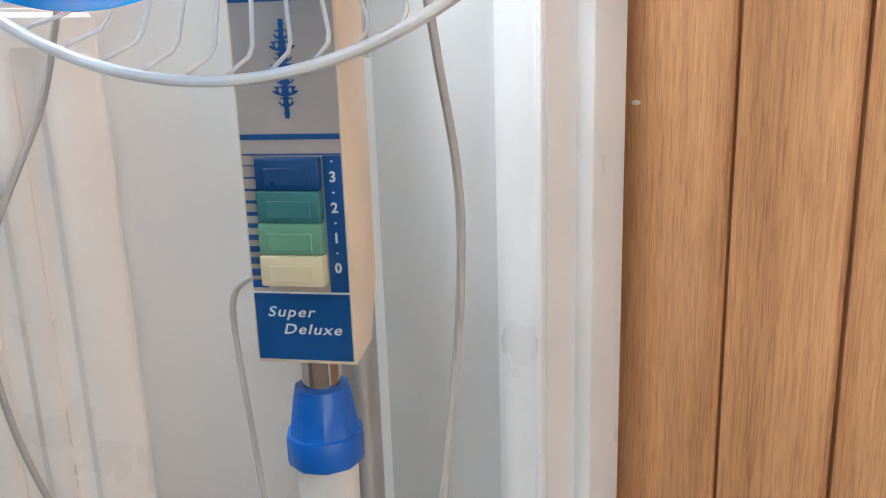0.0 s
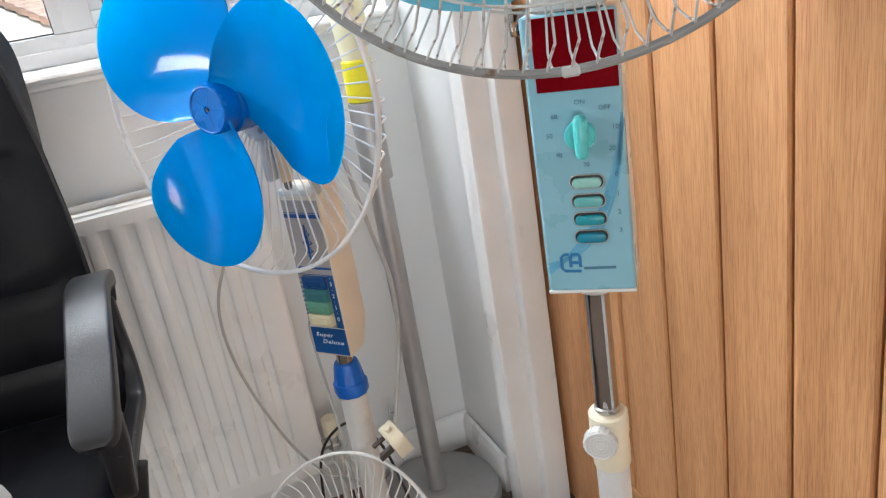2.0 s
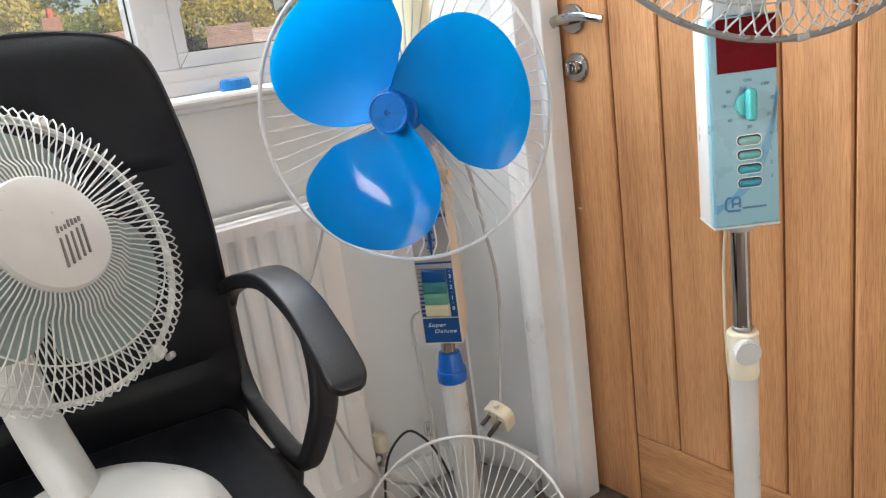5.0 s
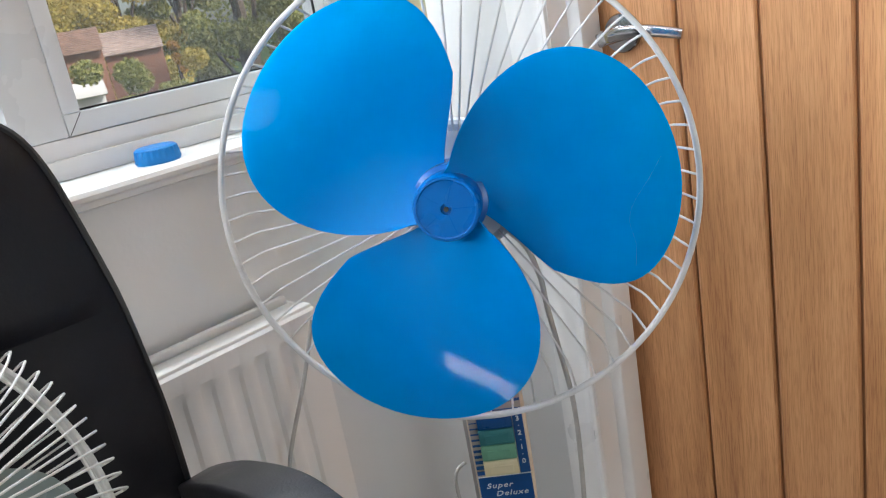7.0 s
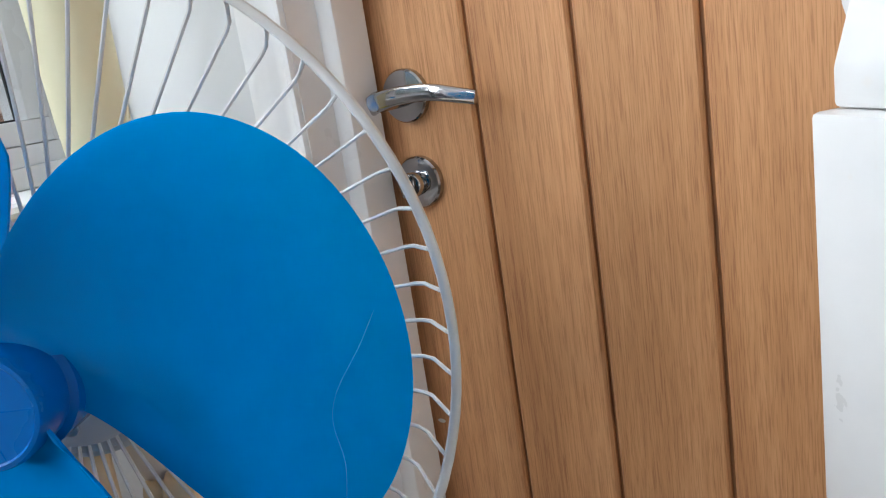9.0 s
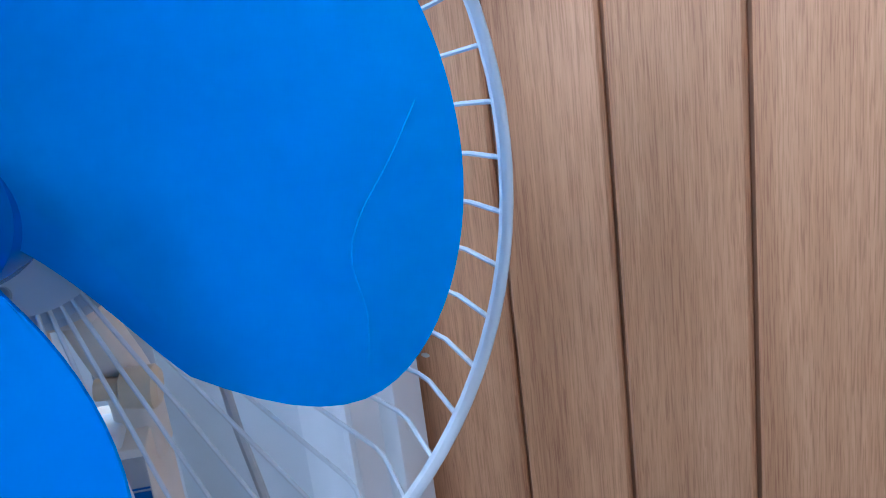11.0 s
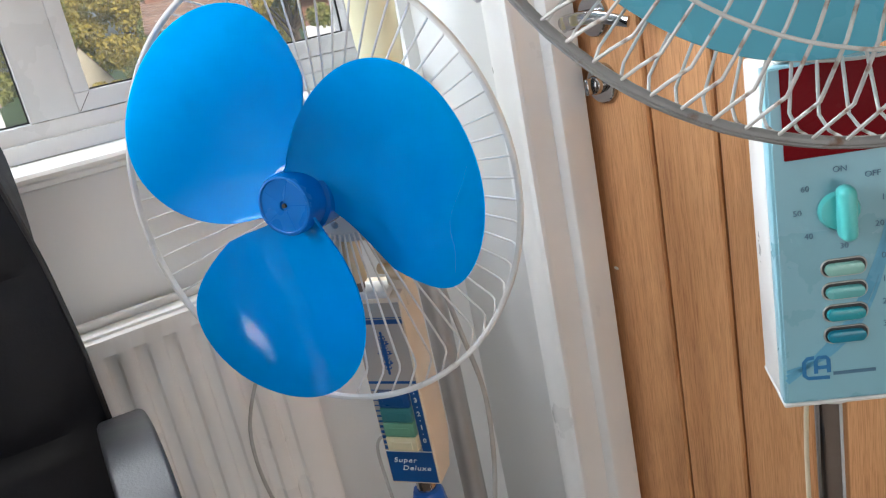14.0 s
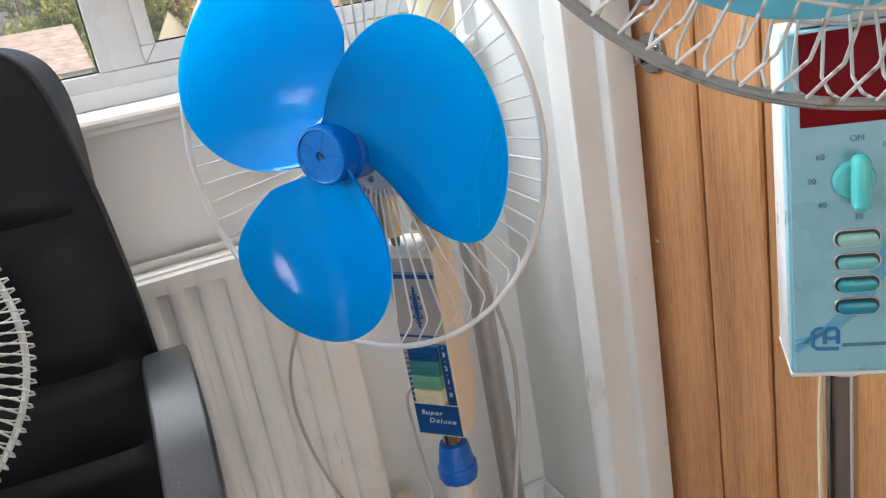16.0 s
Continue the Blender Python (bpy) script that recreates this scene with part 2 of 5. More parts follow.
GREYBASE = plain("grey_painted_steel", (0.33, 0.33, 0.325), 0.4, 0.35, vary=0.06, size=30)
GREENBLADE = plain("pale_green_blade", (0.21, 0.26, 0.245), 0.3, vary=0.03)
CORD = plain("white_cord", (0.44, 0.435, 0.42), 0.45, vary=0.08, size=60)
CREAMCORD = plain("cream_cord", (0.70, 0.62, 0.46), 0.45)
BLACKCORD = plain("black_cord", (0.015, 0.015, 0.015), 0.4)
DARK = plain("dark_motor", (0.03, 0.03, 0.032), 0.5)
LEDGE = plain("cream_card", (0.72, 0.69, 0.62), 0.6, vary=0.05)
GREYINK = plain("grey_ink", (0.16, 0.14, 0.13), 0.5)


def glass_material():
    m, n, l, p = tree_of("window_glass")
    p.inputs["Base Color"].default_value = (1, 1, 1, 1)
    p.inputs["Roughness"].default_value, p.inputs["Transmission Weight"].default_value, p.inputs["IOR"].default_value = 0.0, 1.0, 1.02
    # a thin milky film that lays bright haze over the view outside
    haze, mx, spread = n.new("ShaderNodeBsdfTranslucent"), n.new("ShaderNodeMixShader"), n.new("ShaderNodeTexNoise")
    co, amount = n.new("ShaderNodeTexCoord"), n.new("ShaderNodeMapRange")
    l.new(co.outputs["Object"], spread.inputs["Vector"])
    spread.inputs["Scale"].default_value = 6.0
    amount.inputs[3].default_value, amount.inputs[4].default_value = 0.05, 0.12
    l.new(spread.outputs[0], amount.inputs[0])
    l.new(amount.outputs[0], mx.inputs[0])
    l.new(p.outputs[0], mx.inputs[1])
    l.new(haze.outputs[0], mx.inputs[2])
    l.new(mx.outputs[0], n["Material Output"].inputs[0])
    return m


GLASS = glass_material()


# ---- mesh builders ----
def bm_box(x0, x1, y0, y1, z0, z1, bevel=0.0, seg=2, bm=None):
    own = bmesh.new()
    bmesh.ops.create_cube(own, size=1)
    bmesh.ops.scale(own, vec=(x1 - x0, y1 - y0, z1 - z0), verts=own.verts)
    bmesh.ops.translate(own, vec=((x0 + x1) / 2, (y0 + y1) / 2, (z0 + z1) / 2), verts=own.verts)
    if bevel:
        bmesh.ops.bevel(own, geom=list(own.edges), offset=bevel, segments=seg, profile=0.5, affect="EDGES")
    return own if bm is None else merge(bm, own)


def merge(bm, own):
    me = bpy.data.meshes.new("tmp")
    own.to_mesh(me)
    own.free()
    bm.from_mesh(me)
    bpy.data.meshes.remove(me)
    return bm


def bm_lathe(profile, n=40, axis="Z", bm=None, squash=(1, 1)):
    """Revolve (radius, height) pairs round an axis; axis Y points the height along -y."""
    bm = bm or bmesh.new()
    rows = []
    for r, h in profile:
        row = []
        for k in range(n):
            a = 2 * math.pi * k / n
            u, v = r * math.cos(a) * squash[0], r * math.sin(a) * squash[1]
            co = {"Z": (u, v, h), "Y": (u, -h, v), "X": (h, u, v)}[axis]
            row.append(bm.verts.new(co))
        rows.append(row)
    for a, b in zip(rows, rows[1:]):
        for k in range(n):
            bm.faces.new((a[k], a[(k + 1) % n], b[(k + 1) % n], b[k]))
    for row in (rows[0], rows[-1]):
        bm.faces.new(row)
    bmesh.ops.remove_doubles(bm, verts=bm.verts, dist=1e-6)
    bmesh.ops.recalc_face_normals(bm, faces=bm.faces)
    return bm


def smooth_path(pts, per=8, closed=False):
    """Catmull-Rom through points."""
    p = [Vector(q) for q in pts]
    n, out = len(p), []
    get = (lambda i: p[i % n]) if closed else (lambda i: p[min(max(i, 0), n - 1)])
    for i in range(n if closed else n - 1):
        a, b, c, d = get(i - 1), get(i), get(i + 1), get(i + 2)
        for k in range(per):
            t = k / per
            out.append(0.5 * (2 * b + (c - a) * t + (2 * a - 5 * b + 4 * c - d) * t * t + (3 * b - a - 3 * c + d) * t ** 3))
    if not closed:
        out.append(p[-1])
    return out


def bm_sweep(pts, shape, closed=False, up=(0, 0, 1), bm=None, sizes=None):
    """Sweep a closed outline (pairs) along points; sizes scale it point by point."""
    bm = bm or bmesh.new()
    p = [Vector(q) for q in pts]
    n, rows = len(p), []
    for i in range(n):
        t = (p[(i + 1) % n] - p[i - 1]) if closed else (p[min(i + 1, n - 1)] - p[max(i - 1, 0)])
        t.normalize()
        side = t.cross(Vector(up))
        side = side.normalized() if side.length > 1e-5 else Vector((1, 0, 0))
        top = side.cross(t)
        k = sizes[i] if sizes else 1
        rows.append([bm.verts.new(p[i] + side * (u * k) + top * (v * k)) for u, v in shape])
    m = len(shape)
    for i in range(n if closed else n - 1):
        a, b = rows[i], rows[(i + 1) % n]
        for k in range(m):
            bm.faces.new((a[k], a[(k + 1) % m], b[(k + 1) % m], b[k]))
    if not closed:
        bm.faces.new(rows[0])
        bm.faces.new(rows[-1])
    bmesh.ops.recalc_face_normals(bm, faces=bm.faces)
    return bm


def circle(r, n=8):
    return [(r * math.cos(2 * math.pi * k / n), r * math.sin(2 * math.pi * k / n)) for k in range(n)]


def rounded(w, h, r, n=4):
    out = []
    for cx, cy, a0 in ((w / 2 - r, h / 2 - r, 0), (-w / 2 + r, h / 2 - r, 90), (-w / 2 + r, -h / 2 + r, 180), (w / 2 - r, -h / 2 + r, 270)):
        for k in range(n + 1):
            a = radians(a0 + 90 * k / n)
            out.append((cx + r * math.cos(a), cy + r * math.sin(a)))
    return out


def bm_tube(pts, r, n=8, bm=None):
    return bm_sweep(pts, circle(r, n), bm=bm, up=(0.13, 0.21, 0.97))


def bm_ring(radius, wire, band=0.0, n=96, y=0.0, bm=None):
    """A hoop round the local y axis; band: how deep it is along y."""
    pts = [(radius * math.cos(2 * math.pi * k / n), y, radius * math.sin(2 * math.pi * k / n)) for k in range(n)]
    shape = rounded(max(band, 2 * wire), 2 * wire, min(wire, max(band, 2 * wire) / 2) * 0.8, 2)
    bm = bm or bmesh.new()
    rows = []
    for k, q in enumerate(pts):
        a = 2 * math.pi * k / n
        rows.append([bm.verts.new(((radius + v) * math.cos(a), y + u, (radius + v) * math.sin(a))) for u, v in shape])
    m = len(shape)
    for i in range(n):
        a, b = rows[i], rows[(i + 1) % n]
        for k in range(m):
            bm.faces.new((a[k], a[(k + 1) % m], b[(k + 1) % m], b[k]))
    bmesh.ops.recalc_face_normals(bm, faces=bm.faces)
    return bm


def bm_prism(outline, y0, y1, bevel=0.0):
    """An outline of (x, z) pairs pressed from y0 to y1."""
    bm = bmesh.new()
    f = bm.faces.new([bm.verts.new((x, y0, z)) for x, z in outline])
    g = bmesh.ops.extrude_face_region(bm, geom=[f])
    bmesh.ops.translate(bm, vec=(0, y1 - y0, 0), verts=[v for v in g["geom"] if isinstance(v, bmesh.types.BMVert)])
    bmesh.ops.recalc_face_normals(bm, faces=bm.faces)
    if bevel:
        bmesh.ops.bevel(bm, geom=list(bm.edges), offset=bevel, segments=2, profile=0.5, affect="EDGES")
    return bm


def mesh_of(name, bm, material, smooth=True):
    me = bpy.data.meshes.new(name)
    bm.to_mesh(me)
    bm.free()
    me.materials.append(material)
    if smooth:
        me.shade_smooth()
        me.set_sharp_from_angle(angle=radians(35))
    return me


def part(name, bm, material, parent, label="", m=None, smooth=True):
    """One mesh object under a thing or a part; bm may be a mesh to share."""
    data = bm if isinstance(bm, bpy.types.Mesh) else mesh_of(name, bm, material, smooth)
    ob = new(name, data)
    ob.parent = parent
    if m is not None:
        ob.matrix_basis = m
    if label:
        ob["label"] = label
    return ob


def thing(name, m, label, category, group=""):
    ob = new(name)
    ob.empty_display_size = 0.05
    ob.matrix_basis = m
    return tagged(ob, label, category, group)


def solid(name, bm, material, label, category, kind="", group="", m=None, smooth=True):
    ob = new(name, mesh_of(name, bm, material, smooth))
    if m is not None:
        ob.matrix_basis = m
    return tagged(ob, label, category, group, kind)


def bm_text(text, size, depth=0.0004, italic=0.0, bold=0.0, width=0.0):
    """Lettering that stands upright in the x-z plane, facing -y, centred."""
    cu = bpy.data.curves.new("lettering", "FONT")
    cu.body, cu.size, cu.extrude, cu.shear, cu.offset = text, size, depth, italic, bold
    cu.align_x, cu.align_y, cu.resolution_u = "CENTER", "CENTER", 3
    cu.space_character = 1.15 if width else 1.0
    ob = new("lettering", cu)
    bpy.context.view_layer.update()
    me = bpy.data.meshes.new_from_object(ob.evaluated_get(bpy.context.evaluated_depsgraph_get()))
    bm = bmesh.new()
    bm.from_mesh(me)
    bpy.data.objects.remove(ob)
    bpy.data.curves.remove(cu)
    bpy.data.meshes.remove(me)
    bmesh.ops.transform(bm, matrix=pose(0, 0, 0, 90), verts=bm.verts)
    if width:
        xs = [v.co.x for v in bm.verts]
        bmesh.ops.scale(bm, vec=(width / (max(xs) - min(xs)), 1, 1), verts=bm.verts)
    return bm


def moved(bm, m):
    bmesh.ops.transform(bm, matrix=m, verts=bm.verts)
    return bm

# ---- the room ----
WX, WY, DX = 0.556, 1.117, 0.635
setting = lambda name, bm, mat, label, cat, smooth=True: solid(name, bm, mat, label, cat, "structure", smooth=smooth)
setting("floor", bm_box(-2.6, 1.6, -2.4, 1.3, -0.12, 0.0), CARPET, "brown flecked cut-pile carpet", "floor")
setting("ceiling", bm_box(-2.6, 0.75, -2.4, 1.3, 2.4, 2.5), CEIL, "plain white painted ceiling", "ceiling")
wall_w = bm_box(-2.6, WX, WY, 1.3, 0, 0.925)
bm_box(-2.6, -1.42, WY, 1.3, 0.925, 2.4, bm=wall_w)
bm_box(-1.42, WX, WY, 1.3, 2.06, 2.4, bm=wall_w)
bm_box(0.535, WX, WY, 1.3, 0.925, 2.06, bm=wall_w)
setting("wall_window", wall_w, WALL, "white painted wall below and round the window", "wall")
wall_d = bm_box(WX, 0.72, 0.87, 1.3, 0, 2.4)
bm_box(WX, 0.72, -2.4, 0.0, 0, 2.4, bm=wall_d)
bm_box(WX, 0.72, 0.0, 0.87, 2.03, 2.4, bm=wall_d)
setting("wall_door", wall_d, WALL, "white painted wall that holds the oak door", "wall")
# opening added for the unseen fill lamp
back_wall = bm_box(-2.6, 0.72, -2.5, -2.4, 0, 0.12)
bm_box(-2.6, 0.72, -2.5, -2.4, 0.88, 2.4, bm=back_wall)
bm_box(-2.6, -1.52, -2.5, -2.4, 0.12, 0.88, bm=back_wall)
bm_box(0.32, 0.72, -2.5, -2.4, 0.12, 0.88, bm=back_wall)
setting("wall_back", back_wall, FARWALL, "unseen beige back wall, darkened to cut bounce, opening for a lamp", "wall")
# slot added high up for the unseen side lamp
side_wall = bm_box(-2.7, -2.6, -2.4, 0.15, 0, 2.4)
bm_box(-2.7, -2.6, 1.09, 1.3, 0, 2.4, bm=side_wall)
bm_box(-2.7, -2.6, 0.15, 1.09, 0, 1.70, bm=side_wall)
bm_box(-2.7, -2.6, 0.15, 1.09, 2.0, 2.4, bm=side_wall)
setting("wall_side", side_wall, FARWALL, "unseen beige side wall, darkened to cut bounce, slot for a lamp", "wall")
setting("wall_hall", bm_box(1.6, 1.7, -2.4, 1.3, 0, 2.4), WALL, "plain white wall beyond the door", "wall")

# skirting with a rounded top
def skirting(name, pts):
    shape = [(0.0, 0.0), (0.0, 0.074), (-0.004, 0.080), (-0.010, 0.076), (-0.013, 0.066), (-0.015, 0.058), (-0.015, 0.0)]
    bm = bmesh.new()
    for a, b in zip(pts, pts[1:]):
        d = (Vector(b) - Vector(a)).normalized()
        side = Vector((-d.y, d.x, 0))
        rows = [[bm.verts.new(Vector(p) + side * u + Vector((0, 0, v))) for u, v in shape] for p in (a, b)]
        for k in range(len(shape)):
            bm.faces.new((rows[0][k], rows[0][k - 1], rows[1][k - 1], rows[1][k]))
        for r in rows:
            bm.faces.new(r)
    bmesh.ops.recalc_face_normals(bm, faces=bm.faces)
    return setting(name, bm, GLOSSW, "low white gloss skirting board", "skirting")


skirting("baseboard_window", [(-2.6, WY - 0.001, 0), (WX - 0.001, WY - 0.001, 0)])
skirting("baseboard_door", [(WX - 0.001, WY - 0.016, 0), (WX - 0.001, 0.9125, 0)])


def architrave(name, y_in, y_out):
    """Moulded door casing; y_in is the opening's side."""
    s = 1 if y_out > y_in else -1
    w = abs(y_out - y_in)
    prof = [(0, 0), (0, 0.0135), (0.0015, 0.0160), (0.0065, 0.0165), (0.0085, 0.0150), (0.0120, 0.0105), (0.0170, 0.0090), (0.0235, 0.0105), (0.0290, 0.0145), (0.0400, 0.0165), (0.0500, 0.0155), (0.0570, 0.0120), (w - 0.004, 0.0085), (w, 0.006), (w, 0)]
    bm = bmesh.new()
    rows = [[bm.verts.new((WX - d - 0.0005, y_in + s * u, z)) for u, d in prof] for z in (0.0, 2.09)]
    for k in range(len(prof)):
        bm.faces.new((rows[0][k], rows[0][k - 1], rows[1][k - 1], rows[1][k]))
    for r in rows:
        bm.faces.new(r)
    bmesh.ops.recalc_face_normals(bm, faces=bm.faces)
    return setting(name, bm, GLOSSW, "white gloss moulded door casing", "door trim")


architrave("trim_latch_side", 0.838, 0.908)
architrave("trim_hinge_side", 0.038, -0.032)
setting("trim_head", bm_box(WX - 0.016, WX - 0.0005, 0.0385, 0.8375, 2.029, 2.09, 0.005), GLOSSW, "white gloss door casing head", "door trim")
def door_lining(name, outline, label):
    """A moulded lining pressed upwards from its plan outline of (x, y) pairs."""
    bm = bmesh.new()
    f = bm.faces.new([bm.verts.new((x, y, 0)) for x, y in outline])
    g = bmesh.ops.extrude_face_region(bm, geom=[f])
    bmesh.ops.translate(bm, vec=(0, 0, 2.028), verts=[v for v in g["geom"] if isinstance(v, bmesh.types.BMVert)])
    bmesh.ops.recalc_face_normals(bm, faces=bm.faces)
    return setting(name, bm, GLOSSW, label, "door frame")


door_lining("door_lining_latch", [(0.5565, 0.8376), (0.5445, 0.8376), (0.5440, 0.8365), (0.5785, 0.8310), (0.5800, 0.8200), (0.5830, 0.8150), (0.5880, 0.8130), (0.6255, 0.8133), (0.6270, 0.8150), (0.6270, 0.8460), (0.72, 0.8460), (0.72, 0.8695), (0.5565, 0.8695)], "white gloss door lining with a rounded stop bead")
door_lining("door_lining_hinge", [(0.5565, 0.0005), (0.72, 0.0005), (0.72, 0.0380), (0.6330, 0.0380), (0.6330, 0.0505), (0.6300, 0.0520), (0.5900, 0.0520), (0.5860, 0.0500), (0.5840, 0.0380), (0.5565, 0.0380)], "white gloss door lining with a stop bead")

# ---- door of oak boards ----
door = thing("door_1", pose(0, 0, 0), "closed oak door of upright v-jointed boards", "door")
door["kind"] = "structure"
cuts = [0.843, 0.709, 0.605, 0.498, 0.390, 0.283, 0.174, 0.046]
part("core", bm_box(DX + 0.0060, DX + 0.036, 0.046, 0.842, 0.010, 2.02), GROOVE, door, smooth=False)
for k in range(7):
    full = k in (0, 6)
    half = (cuts[k] - cuts[k + 1]) / 2 - 0.0020
    b = bm_box(DX, DX + 0.010, -half, half, 0.010 if full else 0.1695, 2.02, 0.0032, 1)
    part("stile" if full else "board", b, OAK, door, m=pose(0, (cuts[k] + cuts[k + 1]) / 2, 0), smooth=False)
part("bottom_rail", bm_box(DX + 0.0015, DX + 0.010, cuts[6] + 0.0012, cuts[1] - 0.0012, 0.010, 0.168, 0.0025, 1), OAKX, door, smooth=False)


def rose(z):
    return bm_lathe([(0.0, 0.0), (0.026, 0.0), (0.026, 0.006), (0.0245, 0.008), (0.017, 0.009), (0.0, 0.0095)], 40, "X")


def door_furniture(name, y, z, label):
    t = part(name, moved(rose(z), pose(DX, y, z, 0, 0, 180)), CHROME, door, label)
    return t


hy, hz = 0.784, 0.972
handle = door_furniture("handle_rose", hy, hz, "polished chrome round rose")
part("neck", moved(bm_lathe([(0.010, 0.0), (0.010, 0.040), (0.008, 0.046)], 24, "X"), pose(DX - 0.008, hy, hz, 0, 0, 180)), CHROME, handle)
lever = smooth_path([(DX - 0.044, hy + 0.010, hz - 0.003), (DX - 0.050, hy - 0.004, hz + 0.000), (DX - 0.052, hy - 0.030, hz + 0.004), (DX - 0.050, hy - 0.062, hz + 0.004), (DX - 0.046, hy - 0.088, hz - 0.001), (DX - 0.043, hy - 0.105, hz - 0.005)], 8)
part("lever", bm_sweep(lever, rounded(0.008, 0.018, 0.0036), up=(0, 0.35, 1), sizes=[1.05 - 0.36 * i / (len(lever) - 1) for i in range(len(lever))]), CHROME, handle, "polished chrome tapered lever")
lock = door_furniture("lock_rose", 0.783, 0.887, "polished chrome thumb-turn rose")
part("turn_boss", moved(bm_lathe([(0.0125, 0.0), (0.0125, 0.010), (0.0110, 0.0125), (0.0, 0.0128)], 28, "X"), pose(DX - 0.008, 0.783, 0.887, 0, 0, 180)), CHROME, lock)
part("thumb_turn", bm_box(DX - 0.032, DX - 0.020, 0.7795, 0.7865, 0.8765, 0.8975, 0.0026, 3), CHROME, lock)
# a chip of white paint on the latch stile
solid("paint_mark", moved(bm_lathe([(0.0, 0.0), (0.0065, 0.0002), (0.004, 0.0006), (0.0, 0.0008)], 9, "X", squash=(0.8, 0.40)), pose(DX - 0.0006, 0.808, 0.6205, 0, 0, 180)), LEDGE, "small white paint smear on the oak door", "paint mark")

# ---- window ----
win = thing("window_1", pose(0, 0, 0), "white plastic casement window with fixed panes", "window")
win["kind"] = "structure"
YF, YB = 1.198, 1.262


def bar(name, x0, x1, z0, z1, y0=YF, y1=YB, parent=win, b=0.0012):
    return part(name, bm_box(x0, x1, y0, y1, z0, z1, b), UPVC, parent)


bar("frame_bottom", -1.42, 0.535, 0.926, 0.9755)
bar("frame_cill", -1.42, 0.534, 0.9285, 0.953, YF - 0.008, YF - 0.0005, b=0.002)
bar("frame_top", -1.42, 0.535, 2.01, 2.058)
bar("frame_end", 0.507, 0.534, 0.976, 2.009)
bar("frame_end", -1.42, -1.37, 0.976, 2.009)
bar("mullion", -0.0055, 0.0578, 0.976, 2.009)
bar("mullion", -0.72, -0.65, 0.976, 2.009)


def sash(x0, x1, z0, z1, w=0.026):
    s = bar("casement", x0, x1, z0, z0 + w, YF - 0.002, YB - 0.012, win, 0.0012)
    bar("sash_top", x0, x1, z1 - w, z1, YF - 0.002, YB - 0.012, s, 0.0012)
    bar("sash_side", x0, x0 + w - 0.005, z0 + w + 0.0005, z1 - w - 0.0005, YF - 0.002, YB - 0.012, s, 0.0012)
    bar("sash_side", x1 - w + 0.001, x1, z0 + w + 0.0005, z1 - w - 0.0005, YF - 0.002, YB - 0.012, s, 0.0012)
    # dark mitre joint at the lower corner
    part("mitre_joint", bm_sweep([(x0 + 0.001, YF - 0.0024, z0 + 0.001), (x0 + w - 0.006, YF - 0.0024, z0 + w - 0.001)], rounded(0.0008, 0.0008, 0.0002, 1), up=(0, 1, 0)), GASKET, s)
    return s


sash(0.058, 0.506, 0.9765, 2.008)


def pane(x0, x1, z0, z1, y):
    g = part("pane", bm_box(x0 - 0.004, x1 + 0.004, y, y + 0.004, z0 - 0.004, z1 + 0.004), GLASS, win, "clear glass", smooth=False)
    g.visible_shadow = False
    t = 0.0022
    for a in ((x0, x1, z0, z0 + t), (x0, x1, z1 - t, z1), (x0, x0 + t, z0 + t, z1 - t), (x1 - t, x1, z0 + t, z1 - t)):
        part("gasket", bm_box(a[0], a[1], y - 0.004, y - 0.0005, a[2], a[3]), GASKET, g, smooth=False)


pane(0.0792, 0.4808, 1.0027, 1.9817, 1.2235)
pane(-0.6495, -0.006, 0.976, 2.0095, 1.2235)
pane(-1.3695, -0.7205, 0.976, 2.0095, 1.2235)
part("window_catch", bm_box(0.486, 0.500, 1.184, 1.1955, 1.30, 1.42, 0.004), UPVC, win)
board = bmesh.new()
prof = [(1.197, 0.908), (1.197, 0.9280), (1.092, 0.9275), (1.087, 0.9250), (1.085, 0.920), (1.087, 0.9150), (1.092, 0.9125), (1.1, 0.9105), (1.1, 0.904), (1.1165, 0.900), (1.1165, 0.908)]
rows = [[board.verts.new((x, y, z)) for y, z in prof] for x in (-1.42, 0.5345)]
for k in range(len(prof)):
    board.faces.new((rows[0][k], rows[0][k - 1], rows[1][k - 1], rows[1][k]))
for r in rows:
    board.faces.new(r)
bmesh.ops.recalc_face_normals(board, faces=board.faces)
setting("window_board", board, GLOSSW, "white painted window board with a rounded nosing", "window sill")

